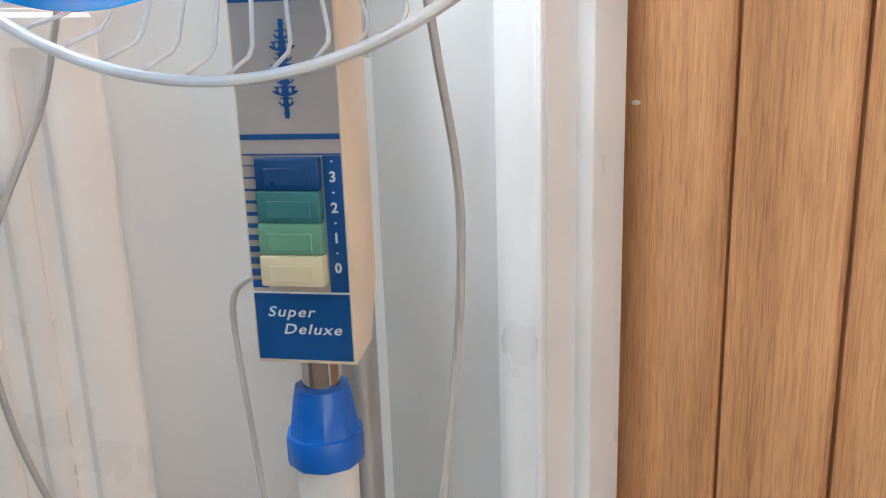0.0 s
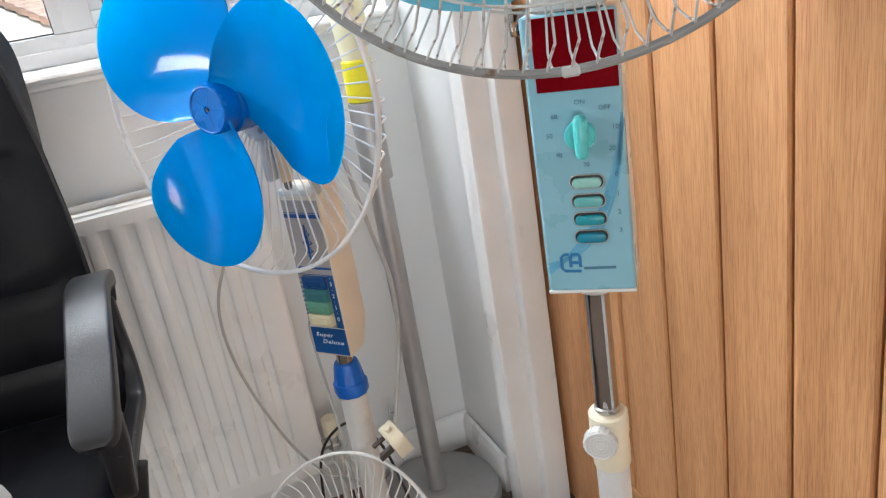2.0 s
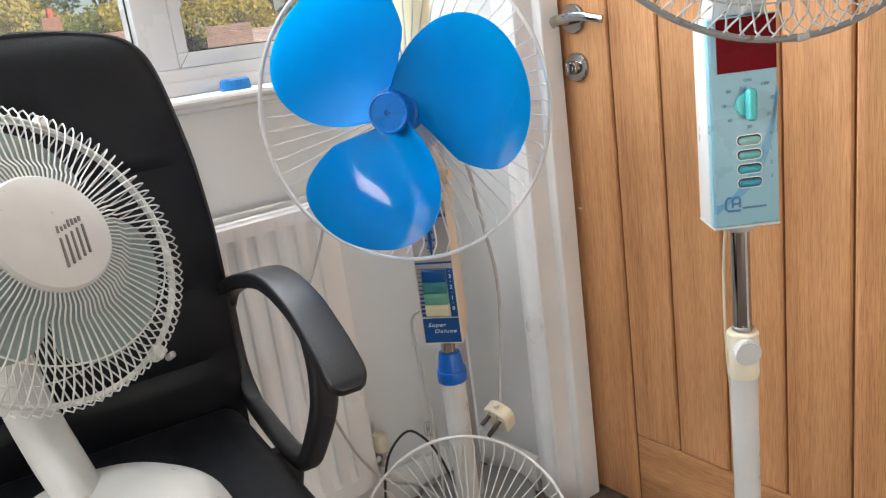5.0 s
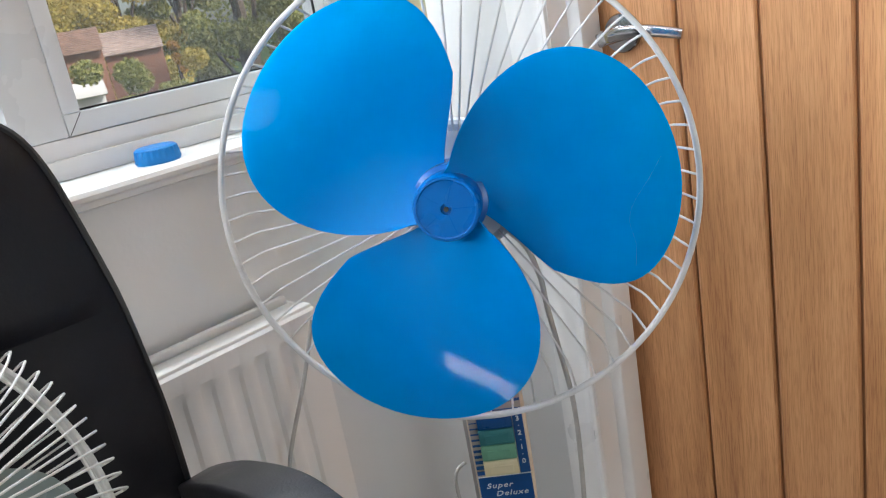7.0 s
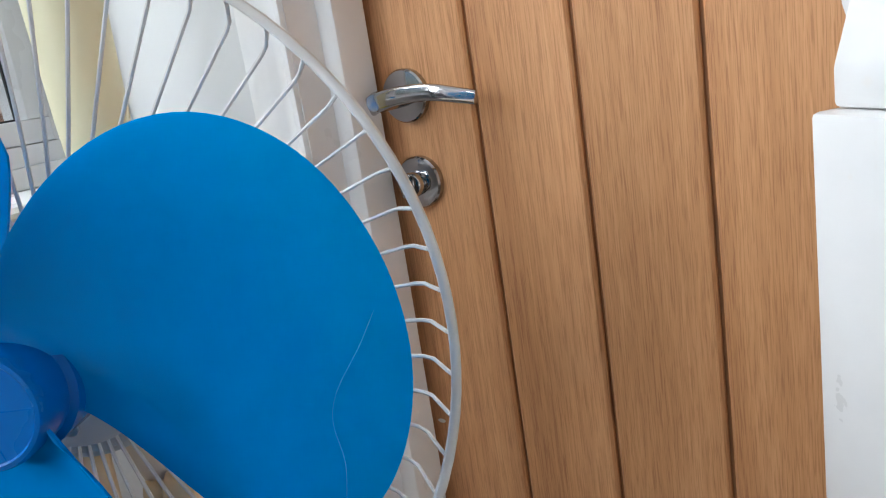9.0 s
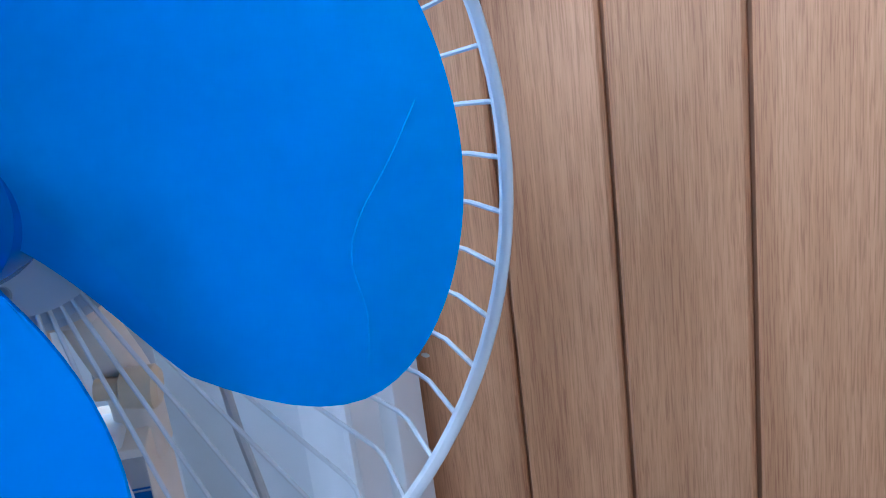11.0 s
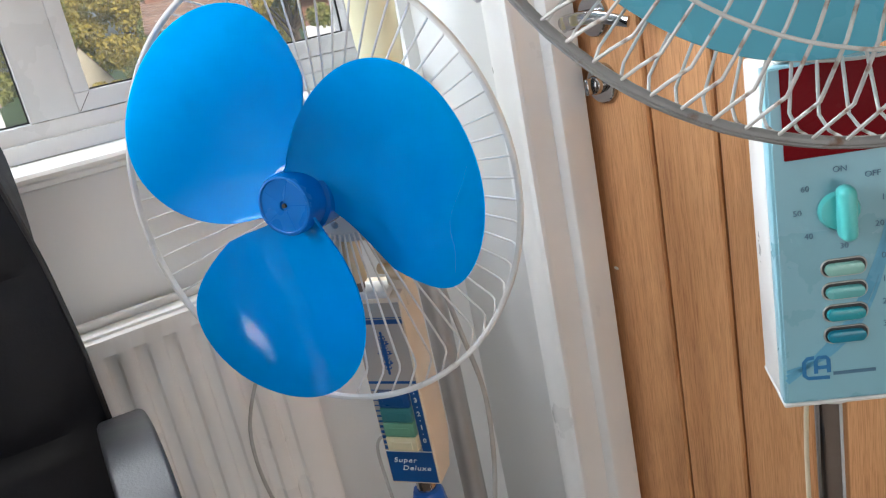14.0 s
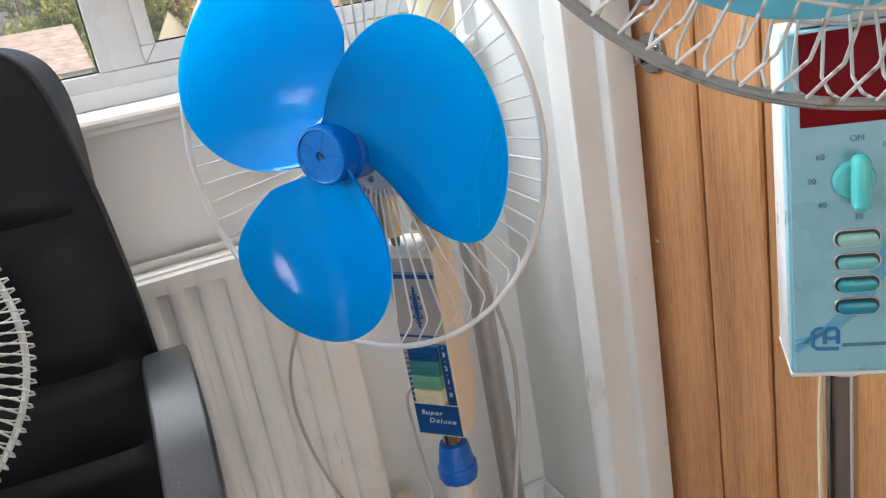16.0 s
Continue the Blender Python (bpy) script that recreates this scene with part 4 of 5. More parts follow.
    kx, kz = 0.0045, 0.8545
    dial = part("timer_dial", moved(bm_lathe([(0.0138, 0.0), (0.0138, 0.003), (0.0125, 0.0055), (0.0, 0.006)], 32, "Y"), pose(kx - 0.002, yf, kz - 0.001)), AQUA, box, "aqua timer knob")
    part("grip", bm_box(kx - 0.0058, kx + 0.0058, yf - 0.020, yf - 0.004, kz - 0.0195, kz + 0.0195, 0.0052, 4), AQUA, dial)
    for s, a in (("ON", 90), ("OFF", 47), ("10", 8), ("20", -32), ("30", -88), ("40", -140), ("50", 180), ("60", 143)):
        rr = 0.0290 if s != "OFF" else 0.0305
        part("numeral", moved(bm_text(s, 0.0060, 0.0002), pose(kx + rr * math.cos(radians(a)), yf - 0.0004, kz + 0.97 * rr * math.sin(radians(a)))), INK, box)
    for k, (mat, z) in enumerate(((AQUA2, 0.8105), (AQUA3, 0.7925), (AQUA4, 0.7750), (AQUA5, 0.7575))):
        rim = part("button_rim", moved(bm_sweep([(x, 0, z_) for x, z_ in rounded(0.0300, 0.0128, 0.0058, 5)], circle(0.0007, 6), closed=True, up=(0, 1, 0)), pose(0.0045, yf - 0.0003, z)), STEEL, box)
        part("button_well", moved(bm_prism(rounded(0.0290, 0.0120, 0.0055, 5), -0.0006, 0.0004), pose(0.0045, yf, z)), DARK, rim, "dark gap round the button")
        part("button", moved(bm_prism(rounded(0.0262, 0.0090, 0.0043, 5), -0.0045, 0.0, 0.0009), pose(0.0045, yf, z - 0.0006)), mat, rim)
        part("numeral", moved(bm_text(str(k), 0.0064, 0.0002), pose(0.0312, yf - 0.0004, z + 0.005)), INK, box)
    # maker's mark as plain shapes
    for pts in ([(-0.0185, 0.7405), (-0.0232, 0.7400), (-0.0258, 0.7372), (-0.0258, 0.7262), (-0.0232, 0.7235), (-0.0080, 0.7230)], [(-0.0175, 0.7272), (-0.0175, 0.7375), (-0.0155, 0.7402), (-0.0105, 0.7402), (-0.0085, 0.7380), (-0.0085, 0.7272)], [(-0.0165, 0.7318), (-0.0095, 0.7318)]):
        part("maker_mark", bm_sweep([(x, yf - 0.0002, z) for x, z in smooth_path([(a, b, 0) for a, b in pts], 1) and pts], rounded(0.0030, 0.0006, 0.0002, 1), up=(0, 1, 0)), LOGO, box, smooth=False)
    part("maker_bar", bm_box(-0.0055, 0.0240, yf - 0.0004, yf + 0.0002, 0.7245, 0.7272), INK, box, smooth=False)
    # neck and head
    part("neck", bm_prism([(-0.031, 0.9585), (0.031, 0.9585), (0.031, 0.978), (0.017, 1.018), (-0.017, 1.018), (-0.031, 0.978)], -0.022, 0.029, 0.003), WHITEP, t)
    part("neck_joint", moved(bm_lathe([(0.024, -0.020), (0.026, -0.018), (0.026, 0.018), (0.024, 0.020)], 24, "X"), pose(0, 0.010, 1.012)), WHITEP, t)
    part("neck_arm", bm_box(-0.016, 0.016, -0.010, 0.028, 1.005, 1.13, 0.008, 3), WHITEP, t)
    motor = part("motor", bm_lathe([(0.0, 0.185), (0.035, 0.182), (0.055, 0.165), (0.062, 0.13), (0.062, 0.075), (0.054, 0.066), (0.0, 0.064)][::-1], 40, "Y"), WHITEP, t, "", H @ pose(0, 0, 0, 0, 0, 180))
    rear = [(0.2300, 0.004, 0.005), (0.2240, 0.022, 0.002), (0.2150, 0.032), (0.13, 0.052), (0.048, 0.062)]
    g = guard("rear_guard", t, H, 0.2300, 0.0085, 0.00105, WIREOLD, rear, 84, "greyed wire rear guard with rust", 0.5, ((0.185, 0.040),), RIMGREY)
    front = [(0.2290, -0.004, -0.008), (0.2220, -0.016, -0.005), (0.2130, -0.029, 0.0), (0.186, -0.048), (0.12, -0.066), (0.045, -0.072)]
    g2 = guard("front_guard", t, H, 0.2315, 0.0040, 0.00105, WIREOLD, front, 84, "greyed wire front guard with rust", 0.0, ((0.190, -0.0475), (0.120, -0.067)), RIMGREY)
    part("badge", bm_lathe([(0.0, 0.070), (0.048, 0.070), (0.050, 0.073), (0.046, 0.078), (0.0, 0.080)], 40, "Y"), WHITEP, g2)
    me = mesh_of("guard_clip", bm_box(-0.0065, 0.0065, -0.006, 0.005, 0.2275, 0.2352, 0.0015, 1), WIREOLD)
    for a in (178, 58):
        part("guard_clip", me, WIREOLD, g2, m=pose(0, 0, 0, 0, a))
    latch = part("guard_clip", bm_box(-0.013, 0.013, -0.009, 0.009, 0.2265, 0.2385, 0.003, 2), GREYP, g2, "pale grey latch on the rim", pose(0, 0, 0, 0, -115))
    part("latch_tab", bm_box(-0.020, -0.012, -0.007, -0.001, 0.2330, 0.2470, 0.002, 2), GREYP, latch)
    edge = [(205, 0.70), (214, 0.90), (230, 0.985), (250, 1.0), (275, 0.99), (295, 0.93), (308, 0.75), (318, 0.5), (325, 0.3)]
    me = blade_mesh("blade", PALEBLADE, 0.200, 0.03, edge, -14, 0.036, 0.004)
    hub = part("hub", bm_lathe([(0.0, -0.03), (0.036, -0.03), (0.037, 0.018), (0.030, 0.024), (0.0, 0.025)], 40, "Y"), PALEBLADE, t, "", H)
    for k in range(3):
        part("blade", me, PALEBLADE, hub, m=pose(0, 0, 0, 0, -120 * k + 32))
    return t


timer_fan()


# ---- office chair ----
def office_chair():
    base = pose(-0.305, 0.735, 0, 0, 0, -6.3)
    t = thing("office_chair", base, "black leatherette office chair with curved plastic arms", "chair")
    # seat cushion and tall back in three quilted panels
    part("seat", bm_box(-0.235, 0.222, -0.27, 0.215, 0.385, 0.462, 0.034, 5), LEATHER, t, "black creased leatherette seat")
    part("seat_pan", bm_box(-0.20, 0.19, -0.22, 0.20, 0.355, 0.386, 0.008), BLACKP, t)
    prof = [(0.47, 0.236), (0.60, 0.238), (0.747, 0.237), (0.855, 0.229), (0.917, 0.219), (0.975, 0.209), (1.010, 0.197), (1.035, 0.170), (1.046, 0.118), (1.052, 0.05)]
    rear = [(0.47, 0.206), (0.717, 0.210), (0.841, 0.221), (0.913, 0.225), (0.973, 0.224), (1.010, 0.212), (1.034, 0.183), (1.046, 0.12), (1.052, 0.05)]
    bm = bmesh.new()
    nx = 25
    zs = [0.40 + 0.652 * (1 - (1 - k / 52) ** 1.5) for k in range(53)]

    def eased(table):
        half = np.interp(zs, [p[0] for p in table], [p[1] for p in table])
        for _ in range(3):
            half[1:-1] = (half[:-2] + 2 * half[1:-1] + half[2:]) / 4
        return half

    half_f, half_b = eased(prof), eased(rear)
    seams = (0.55, 0.665, 0.845)
    rows_f, rows_b = [], []
    for z, hw, hb in zip(zs, half_f, half_b):
        rf, rb = [], []
        for i in range(nx):
            u = -1 + 2 * i / (nx - 1)
            x = hw * u
            lean = 0.225 + 0.10 * (z - 0.45) * (z - 0.45) - 0.03 * math.sin((z - 0.45) * 4.2)
            puff = 0.020 * (1 - abs(u) ** 6) * (1 - max(0, (z - 0.97) / 0.082) ** 3)
            for s in seams:
                puff -= 0.011 * math.exp(-((z - s) / 0.011) ** 2) * (1 - abs(u) ** 8)
            puff += 0.0016 * noise.noise(Vector((x * 9, z * 16, 3.0)))
            rf.append(bm.verts.new((x, lean - puff - 0.012, z)))
            rb.append(bm.verts.new((hb * u, lean + 0.050 + 0.012 * (1 - u * u), z)))
        rows_f.append(rf)
        rows_b.append(rb)
    for a, b in zip(rows_f, rows_f[1:]):
        for i in range(nx - 1):
            bm.faces.new((a[i], a[i + 1], b[i + 1], b[i]))
    for a, b in zip(rows_b, rows_b[1:]):
        for i in range(nx - 1):
            bm.faces.new((a[i + 1], a[i], b[i], b[i + 1]))
    for k in range(52):
        bm.faces.new((rows_f[k][0], rows_f[k + 1][0], rows_b[k + 1][0], rows_b[k][0]))
        bm.faces.new((rows_f[k + 1][-1], rows_f[k][-1], rows_b[k][-1], rows_b[k + 1][-1]))
    for i in range(nx - 1):
        bm.faces.new((rows_f[-1][i], rows_f[-1][i + 1], rows_b[-1][i + 1], rows_b[-1][i]))
        bm.faces.new((rows_f[0][i + 1], rows_f[0][i], rows_b[0][i], rows_b[0][i + 1]))
    bmesh.ops.recalc_face_normals(bm, faces=bm.faces)
    back = part("backrest", bm, LEATHER, t, "tall black quilted leatherette back")
    edge = []
    for z, hw in zip(zs[6:], half_f[6:]):
        edge.append((hw, 0.225 + 0.10 * (z - 0.45) ** 2 - 0.03 * math.sin((z - 0.45) * 4.2) - 0.012, z))
    loop = edge + [(-x, y_, z) for x, y_, z in reversed(edge)]
    part("piping", bm_tube(loop, 0.0032, 6), SEAM, back)
    for s in (-1, 1):
        X = lambda pts: [(s * x, y, z) for x, y, z in pts]
        pad = smooth_path(X([(0.240, 0.232, 0.604), (0.243, 0.218, 0.632), (0.248, 0.184, 0.652), (0.255, 0.107, 0.678), (0.262, 0.023, 0.692), (0.267, -0.054, 0.676), (0.268, -0.112, 0.648), (0.267, -0.158, 0.622), (0.265, -0.192, 0.598)]), 6)
        n = len(pad)
        sz = [0.60 + 0.42 * min(1, 3.0 * i / n) for i in range(n)]
        sz[-1], sz[-2], sz[-3], sz[-4] = 0.50, 0.78, 0.92, 0.99
        arm = part("armrest", bm_sweep(pad, rounded(0.050, 0.022, 0.0045), up=(0, 0.25, 1), sizes=sz), BLACKP, t, "scuffed black plastic arm")
        loop = smooth_path(X([(0.265, -0.098, 0.644), (0.264, -0.104, 0.600), (0.261, -0.094, 0.545), (0.251, -0.070, 0.490), (0.243, -0.042, 0.450), (0.239, -0.002, 0.444), (0.239, 0.060, 0.446), (0.241, 0.130, 0.449), (0.244, 0.195, 0.455), (0.242, 0.226, 0.500), (0.240, 0.228, 0.560), (0.240, 0.226, 0.612)]), 6)
        m = len(loop)
        part("arm_loop", bm_sweep(loop, rounded(0.030, 0.034, 0.009), up=(1, 0, 0), sizes=[1.10 - 0.32 * min(1, 2.4 * i / m) for i in range(m)]), BLACKP, arm)
        part("arm_bracket", bm_sweep(X([(0.238, 0.03, 0.440), (0.228, 0.03, 0.392), (0.19, 0.03, 0.366)]), rounded(0.05, 0.02, 0.006), up=(0, 1, 0)), BLACKP, arm)
    part("gas_column", bm_lathe([(0.028, 0.09), (0.028, 0.22), (0.018, 0.225), (0.018, 0.356)], 24), BLACKP, t)
    for k in range(5):
        a = radians(72 * k + 18)
        leg = part("leg", bm_sweep([(0.02 * math.cos(a), 0.02 * math.sin(a), 0.105), (0.16 * math.cos(a), 0.16 * math.sin(a), 0.085), (0.27 * math.cos(a), 0.27 * math.sin(a), 0.066)], rounded(0.045, 0.03, 0.01), sizes=[1.1, 0.9, 0.65]), BLACKP, t)
        part("castor", moved(bm_lathe([(0.018, -0.018), (0.026, -0.016), (0.026, 0.016), (0.018, 0.018)], 20, "X"), pose(0.27 * math.cos(a), 0.27 * math.sin(a), 0.0265, 0, 0, 72 * k + 18 + 90)), BLACKP, leg)
    return t


office_chair()


# ---- white desk fan on the chair's seat ----
def desk_fan():
    base = pose(-0.337, 0.785, 0.4625, 0, 0, 26)
    t = thing("desk_fan", base, "white desk fan, full wire cage, on chair seat", "fan", "fans")
    H = base.inverted() @ head_pose((-0.325, 0.722, 0.8065), 294.9, 27.7) @ Matrix.Scale(0.966, 4)
    part("foot", bm_lathe([(0.0, 0.0), (0.140, 0.0), (0.145, 0.007), (0.140, 0.020), (0.116, 0.038), (0.070, 0.051), (0.0, 0.056)], 48, squash=(1.0, 1.2)), AGEDP, t, "white domed foot", pose(-0.057, -0.122, 0, 0, 0, -26))
    part("stem", bm_sweep(smooth_path([(-0.035, -0.075, 0.030), (-0.012, -0.005, 0.070), (0.0, 0.045, 0.13), (0.0, 0.060, 0.20), (0.0, 0.055, 0.275)], 6), rounded(0.060, 0.045, 0.018), up=(0, 1, 0)), AGEDP, t)
    part("motor", bm_lathe([(0.0, 0.155), (0.034, 0.150), (0.052, 0.130), (0.056, 0.075), (0.05, 0.058), (0.0, 0.056)][::-1], 40, "Y"), AGEDP, t, "", H @ pose(0, 0, 0, 0, 0, 180))
    rear = [(0.1850, 0.006), (0.1895, 0.018), (0.1820, 0.034), (0.125, 0.050), (0.045, 0.056)]
    guard("rear_guard", t, H, 0.1835, 0.0120, 0.00105, AGEDWIRE, rear, 96, "white wire rear guard", 0.5, ((0.145, 0.045),))
    front = [(0.1845, -0.004), (0.1900, -0.011), (0.1870, -0.020), (0.172, -0.031), (0.150, -0.040), (0.102, -0.0425), (0.095, -0.0470), (0.087, -0.0530), (0.068, -0.0550)]
    g = guard("front_guard", t, H, 0.1825, 0.0050, 0.00110, AGEDWIRE, front, 96, "white wire front guard", 0.0, ((0.1510, -0.0385),))
    cap = part("centre_cap", bm_lathe([(0.0, 0.049), (0.068, 0.049), (0.0715, 0.052), (0.0720, 0.057), (0.0690, 0.061), (0.050, 0.0645), (0.0, 0.0665)], 56, "Y"), AGEDP, g, "white domed centre cap")
    for k in range(5):
        part("slot", moved(bm_box(-0.0016, 0.0016, -0.0668, -0.0590, -0.0180, 0.0180, 0.0008, 1), pose(0.0133 + 0.0084 * (k - 2), 0, -0.0253 + 0.0020 * (k - 2), 0, 14.6, 0)), GREYINK, cap, smooth=False)
    for k, h in enumerate((0.0088, 0.0058, 0.0058, 0.0090, 0.0076, 0.0058, 0.0058)):
        part("maker_bar", moved(bm_box(-0.0015, 0.0015, -0.0670, -0.0595, 0, h, 0.0004, 1), pose(0.0182 + 0.0054 * (k - 3), 0, -0.0030 + 0.0011 * (k - 3), 0, 14, 0)), GREYINK, cap, smooth=False)
    me = mesh_of("guard_clip", bm_box(-0.008, 0.008, -0.008, 0.010, 0.180, 0.197, 0.002, 1), AGEDP)
    for a in (155, 35, 275):
        part("guard_clip", me, AGEDP, g, m=pose(0, 0, 0, 0, a))
    part("clip_screw", moved(bm_lathe([(0.0045, 0.0), (0.0045, 0.012), (0.0, 0.013)], 12, "Y"), pose(0, -0.004, 0.202)), STEEL, g, m=pose(0, 0, 0, 0, 155))
    edge = [(205, 0.75), (216, 0.92), (232, 0.985), (250, 1.0), (275, 0.99), (295, 0.93), (308, 0.75), (318, 0.5), (325, 0.3)]
    me = blade_mesh("blade", GREENBLADE, 0.160, 0.03, edge, -14, 0.036, 0.0)
    hub = part("hub", bm_lathe([(0.0, -0.03), (0.034, -0.03), (0.036, 0.018), (0.030, 0.024), (0.0, 0.025)], 40, "Y"), GREENBLADE, t, "", H)
    for k in range(3):
        part("blade", me, GREENBLADE, hub, m=pose(0, 0, 0, 0, -120 * k + 65))
    return t


desk_fan()


# ---- low floor fan, bare cage, tipped back ----
def floor_fan():
    base = pose(0.225, 0.735, 0, 0, 0, -54)
    t = thing("floor_fan", base, "small floor fan with open white wire cage", "fan", "fans")
    H = base.inverted() @ head_pose((0.165, 0.672, 0.170), 216.0, 35.0)
    path = [(0.1865, 0.001), (0.172, 0.020), (0.166, 0.024), (0.10, 0.036), (0.045, 0.042)]
    guard("rear_guard", t, H, 0.1860, 0.0060, 0.00115, WIRE, path, 60, "white wire rear guard", 0.2)
    part("motor", bm_lathe([(0.0, -0.110), (0.034, -0.106), (0.044, -0.08), (0.046, -0.046), (0.0, -0.0435)], 32, "Y"), DARK, t, "dark motor housing", H)
    part("spindle", bm_lathe([(0.0, -0.045), (0.012, -0.045), (0.010, -0.020), (0.004, -0.018), (0.004, 0.0), (0.0, 0.001)], 20, "Y"), STEEL, t, "", H)
    part("strut", bm_box(-0.007, 0.007, 0.046, 0.052, -0.16, 0.03, 0.002), WHITEP, t, "white strut", H)
    part("foot", bm_tube(smooth_path([(-0.13, -0.03, 0.006), (-0.10, 0.0, 0.006), (0.0, -0.002, 0.006), (0.10, 0.0, 0.006), (0.13, -0.03, 0.006)], 6), 0.006), WHITEP, t)
    return t


floor_fan()


# ---- cords ----
def cord(name, pts, r, mat, label):
    return solid(name, bm_tube(smooth_path(pts, 8), r, 8), mat, label, "cord")


cord("power_cord", [(0.290, 0.790, 0.835), (0.303, 0.735, 0.80), (0.309, 0.720, 0.76), (0.315, 0.720, 0.72), (0.324, 0.720, 0.67), (0.338, 0.720, 0.587), (0.331, 0.716, 0.50), (0.3055, 0.704, 0.410), (0.2985, 0.700, 0.378)], 0.0030, CORD, "white fan cord that hangs down to its plug")
cord("power_cord", [(0.190, 0.985, 0.715), (0.172, 1.004, 0.64), (0.125, 1.008, 0.545), (0.112, 1.005, 0.48), (0.118, 1.002, 0.40), (0.140, 1.0, 0.31), (0.175, 0.99, 0.215), (0.215, 0.965, 0.158), (0.262, 0.93, 0.14), (0.285, 0.88, 0.10), (0.29, 0.84, 0.03), (0.30, 0.80, 0.006)], 0.0027, CORD, "white cord looped in front of the radiator")
cord("power_cord", [(0.240, 0.815, 0.535), (0.231, 0.822, 0.527), (0.227, 0.824, 0.51), (0.228, 0.822, 0.47), (0.231, 0.818, 0.41), (0.234, 0.81, 0.32), (0.236, 0.812, 0.22), (0.236, 0.82, 0.10), (0.235, 0.83, 0.006)], 0.0022, CORD, "thin white cord beside the fan stand")
cord("power_cord", [(0.444, 0.348, 0.702), (0.449, 0.358, 0.690), (0.454, 0.368, 0.650), (0.456, 0.372, 0.58), (0.455, 0.370, 0.50), (0.448, 0.360, 0.41), (0.446, 0.357, 0.2), (0.448, 0.36, 0.03)], 0.0022, CREAMCORD, "cream cord beside the chrome pole")
cord("black_cable", [(0.200, 0.975, 0.006), (0.203, 0.975, 0.11), (0.214, 0.97, 0.187), (0.238, 0.97, 0.224), (0.275, 0.968, 0.240), (0.309, 0.965, 0.208), (0.330, 0.955, 0.164), (0.342, 0.935, 0.105), (0.352, 0.90, 0.045), (0.375, 0.87, 0.036)], 0.0026, BLACKCORD, "black cable curved up behind the fan stand")



def cord_bundle():
    """A tied hank of thin cord in the corner behind the fan."""
    t = thing("cord_bundle", pose(0.385, 1.075, 0.125) @ Matrix.Scale(0.42, 4), "small hank of white cord tied in the corner", "cord")
    for k in range(3):
        a = radians(28 * k - 20)
        pts = [(0.020 * math.sin(a) + 0.010 * math.cos(s) * math.cos(a), -0.006 * k, 0.085 + 0.040 * math.sin(s)) for s in [2 * math.pi * i / 12 for i in range(12)]]
        part("loop", bm_sweep(smooth_path(pts, 3, True), circle(0.0024, 6), closed=True, up=(0, 1, 0)), CORD, t)
    part("tie", bm_lathe([(0.0, 0.074), (0.009, 0.075), (0.010, 0.086), (0.0, 0.087)], 10), CORD, t, m=pose(0.004, -0.006, 0))
    part("tail", bm_tube(smooth_path([(0.004, -0.006, 0.08), (0.012, -0.008, 0.05), (0.010, -0.004, 0.02), (0.004, 0.0, -0.290)], 5), 0.0022, 6), CORD, t)
    part("end_plug", bm_lathe([(0.0, 0.030), (0.005, 0.031), (0.006, 0.050), (0.0, 0.052)], 10), TAN, t, "brown plug end", pose(0.018, -0.010, 0))
    return t


cord_bundle()


def mains_plug():
    t = thing("mains_plug", pose(0.293, 0.698, 0.355, 0, 0, -80) @ pose(0, 0, 0, 24, 12, 0), "cream three-pin mains plug hung by cord", "plug")
    out = [(-0.0245, 0.012), (-0.021, 0.020), (-0.008, 0.026), (0.008, 0.026), (0.021, 0.020), (0.0245, 0.012), (0.0215, -0.018), (0.017, -0.022), (-0.017, -0.022), (-0.0215, -0.018)]
    part("body", bm_prism(out, -0.012, 0.012, 0.0035), CREAMP, t)
    part("cord_grip", bm_lathe([(0.0052, 0.022), (0.0046, 0.034), (0.0, 0.034)], 14), CREAMP, t)
    for x, z, w, h in ((0.0, -0.0115, 0.0050, 0.0085), (-0.011, 0.0085, 0.0068, 0.0048), (0.011, 0.0085, 0.0068, 0.0048)):
        part("pin", bm_box(x - w / 2, x + w / 2, -0.033 if h < 0.006 else -0.036, -0.0115, z - h / 2, z + h / 2, 0.0006, 1), PIN, t, "blackened brass pin")
    for x, z in ((-0.008, 0.018), (0.008, 0.018)):
        part("screw", moved(bm_lathe([(0.0, 0.0), (0.0022, 0.0), (0.0022, 0.0008), (0.0, 0.0008)], 10, "Y"), pose(x, -0.0121, z)), GREYINK, t)
    return t


mains_plug()

# ---- outside the window ----
GRASS = plain("rough_grass", (0.07, 0.11, 0.035), 0.95, vary=0.4, size=0.6, spec=0.1)
ROOF1 = plain("red_brown_tiles", (0.52, 0.40, 0.34), 0.85, vary=0.25, size=3.0, spec=0.2)
ROOF2 = plain("dark_brown_tiles", (0.32, 0.21, 0.16), 0.85, vary=0.3, size=3.0, spec=0.2)
BRICK = plain("red_brick", (0.34, 0.17, 0.11), 0.85, vary=0.2, size=5.0, spec=0.2)
RENDERW = plain("cream_render", (0.66, 0.58, 0.43), 0.85, vary=0.08, size=2.0, spec=0.2)
WHITEW = plain("white_render", (0.78, 0.77, 0.74), 0.8, vary=0.06, size=2.0, spec=0.2)
PANEDARK = plain("dark_window_pane", (0.05, 0.06, 0.07), 0.1)
POT = plain("terracotta", (0.5, 0.10, 0.06), 0.8)
BARK = plain("tree_bark", (0.11, 0.08, 0.055), 0.9, vary=0.3, size=6, bump=0.6, bump_size=30)


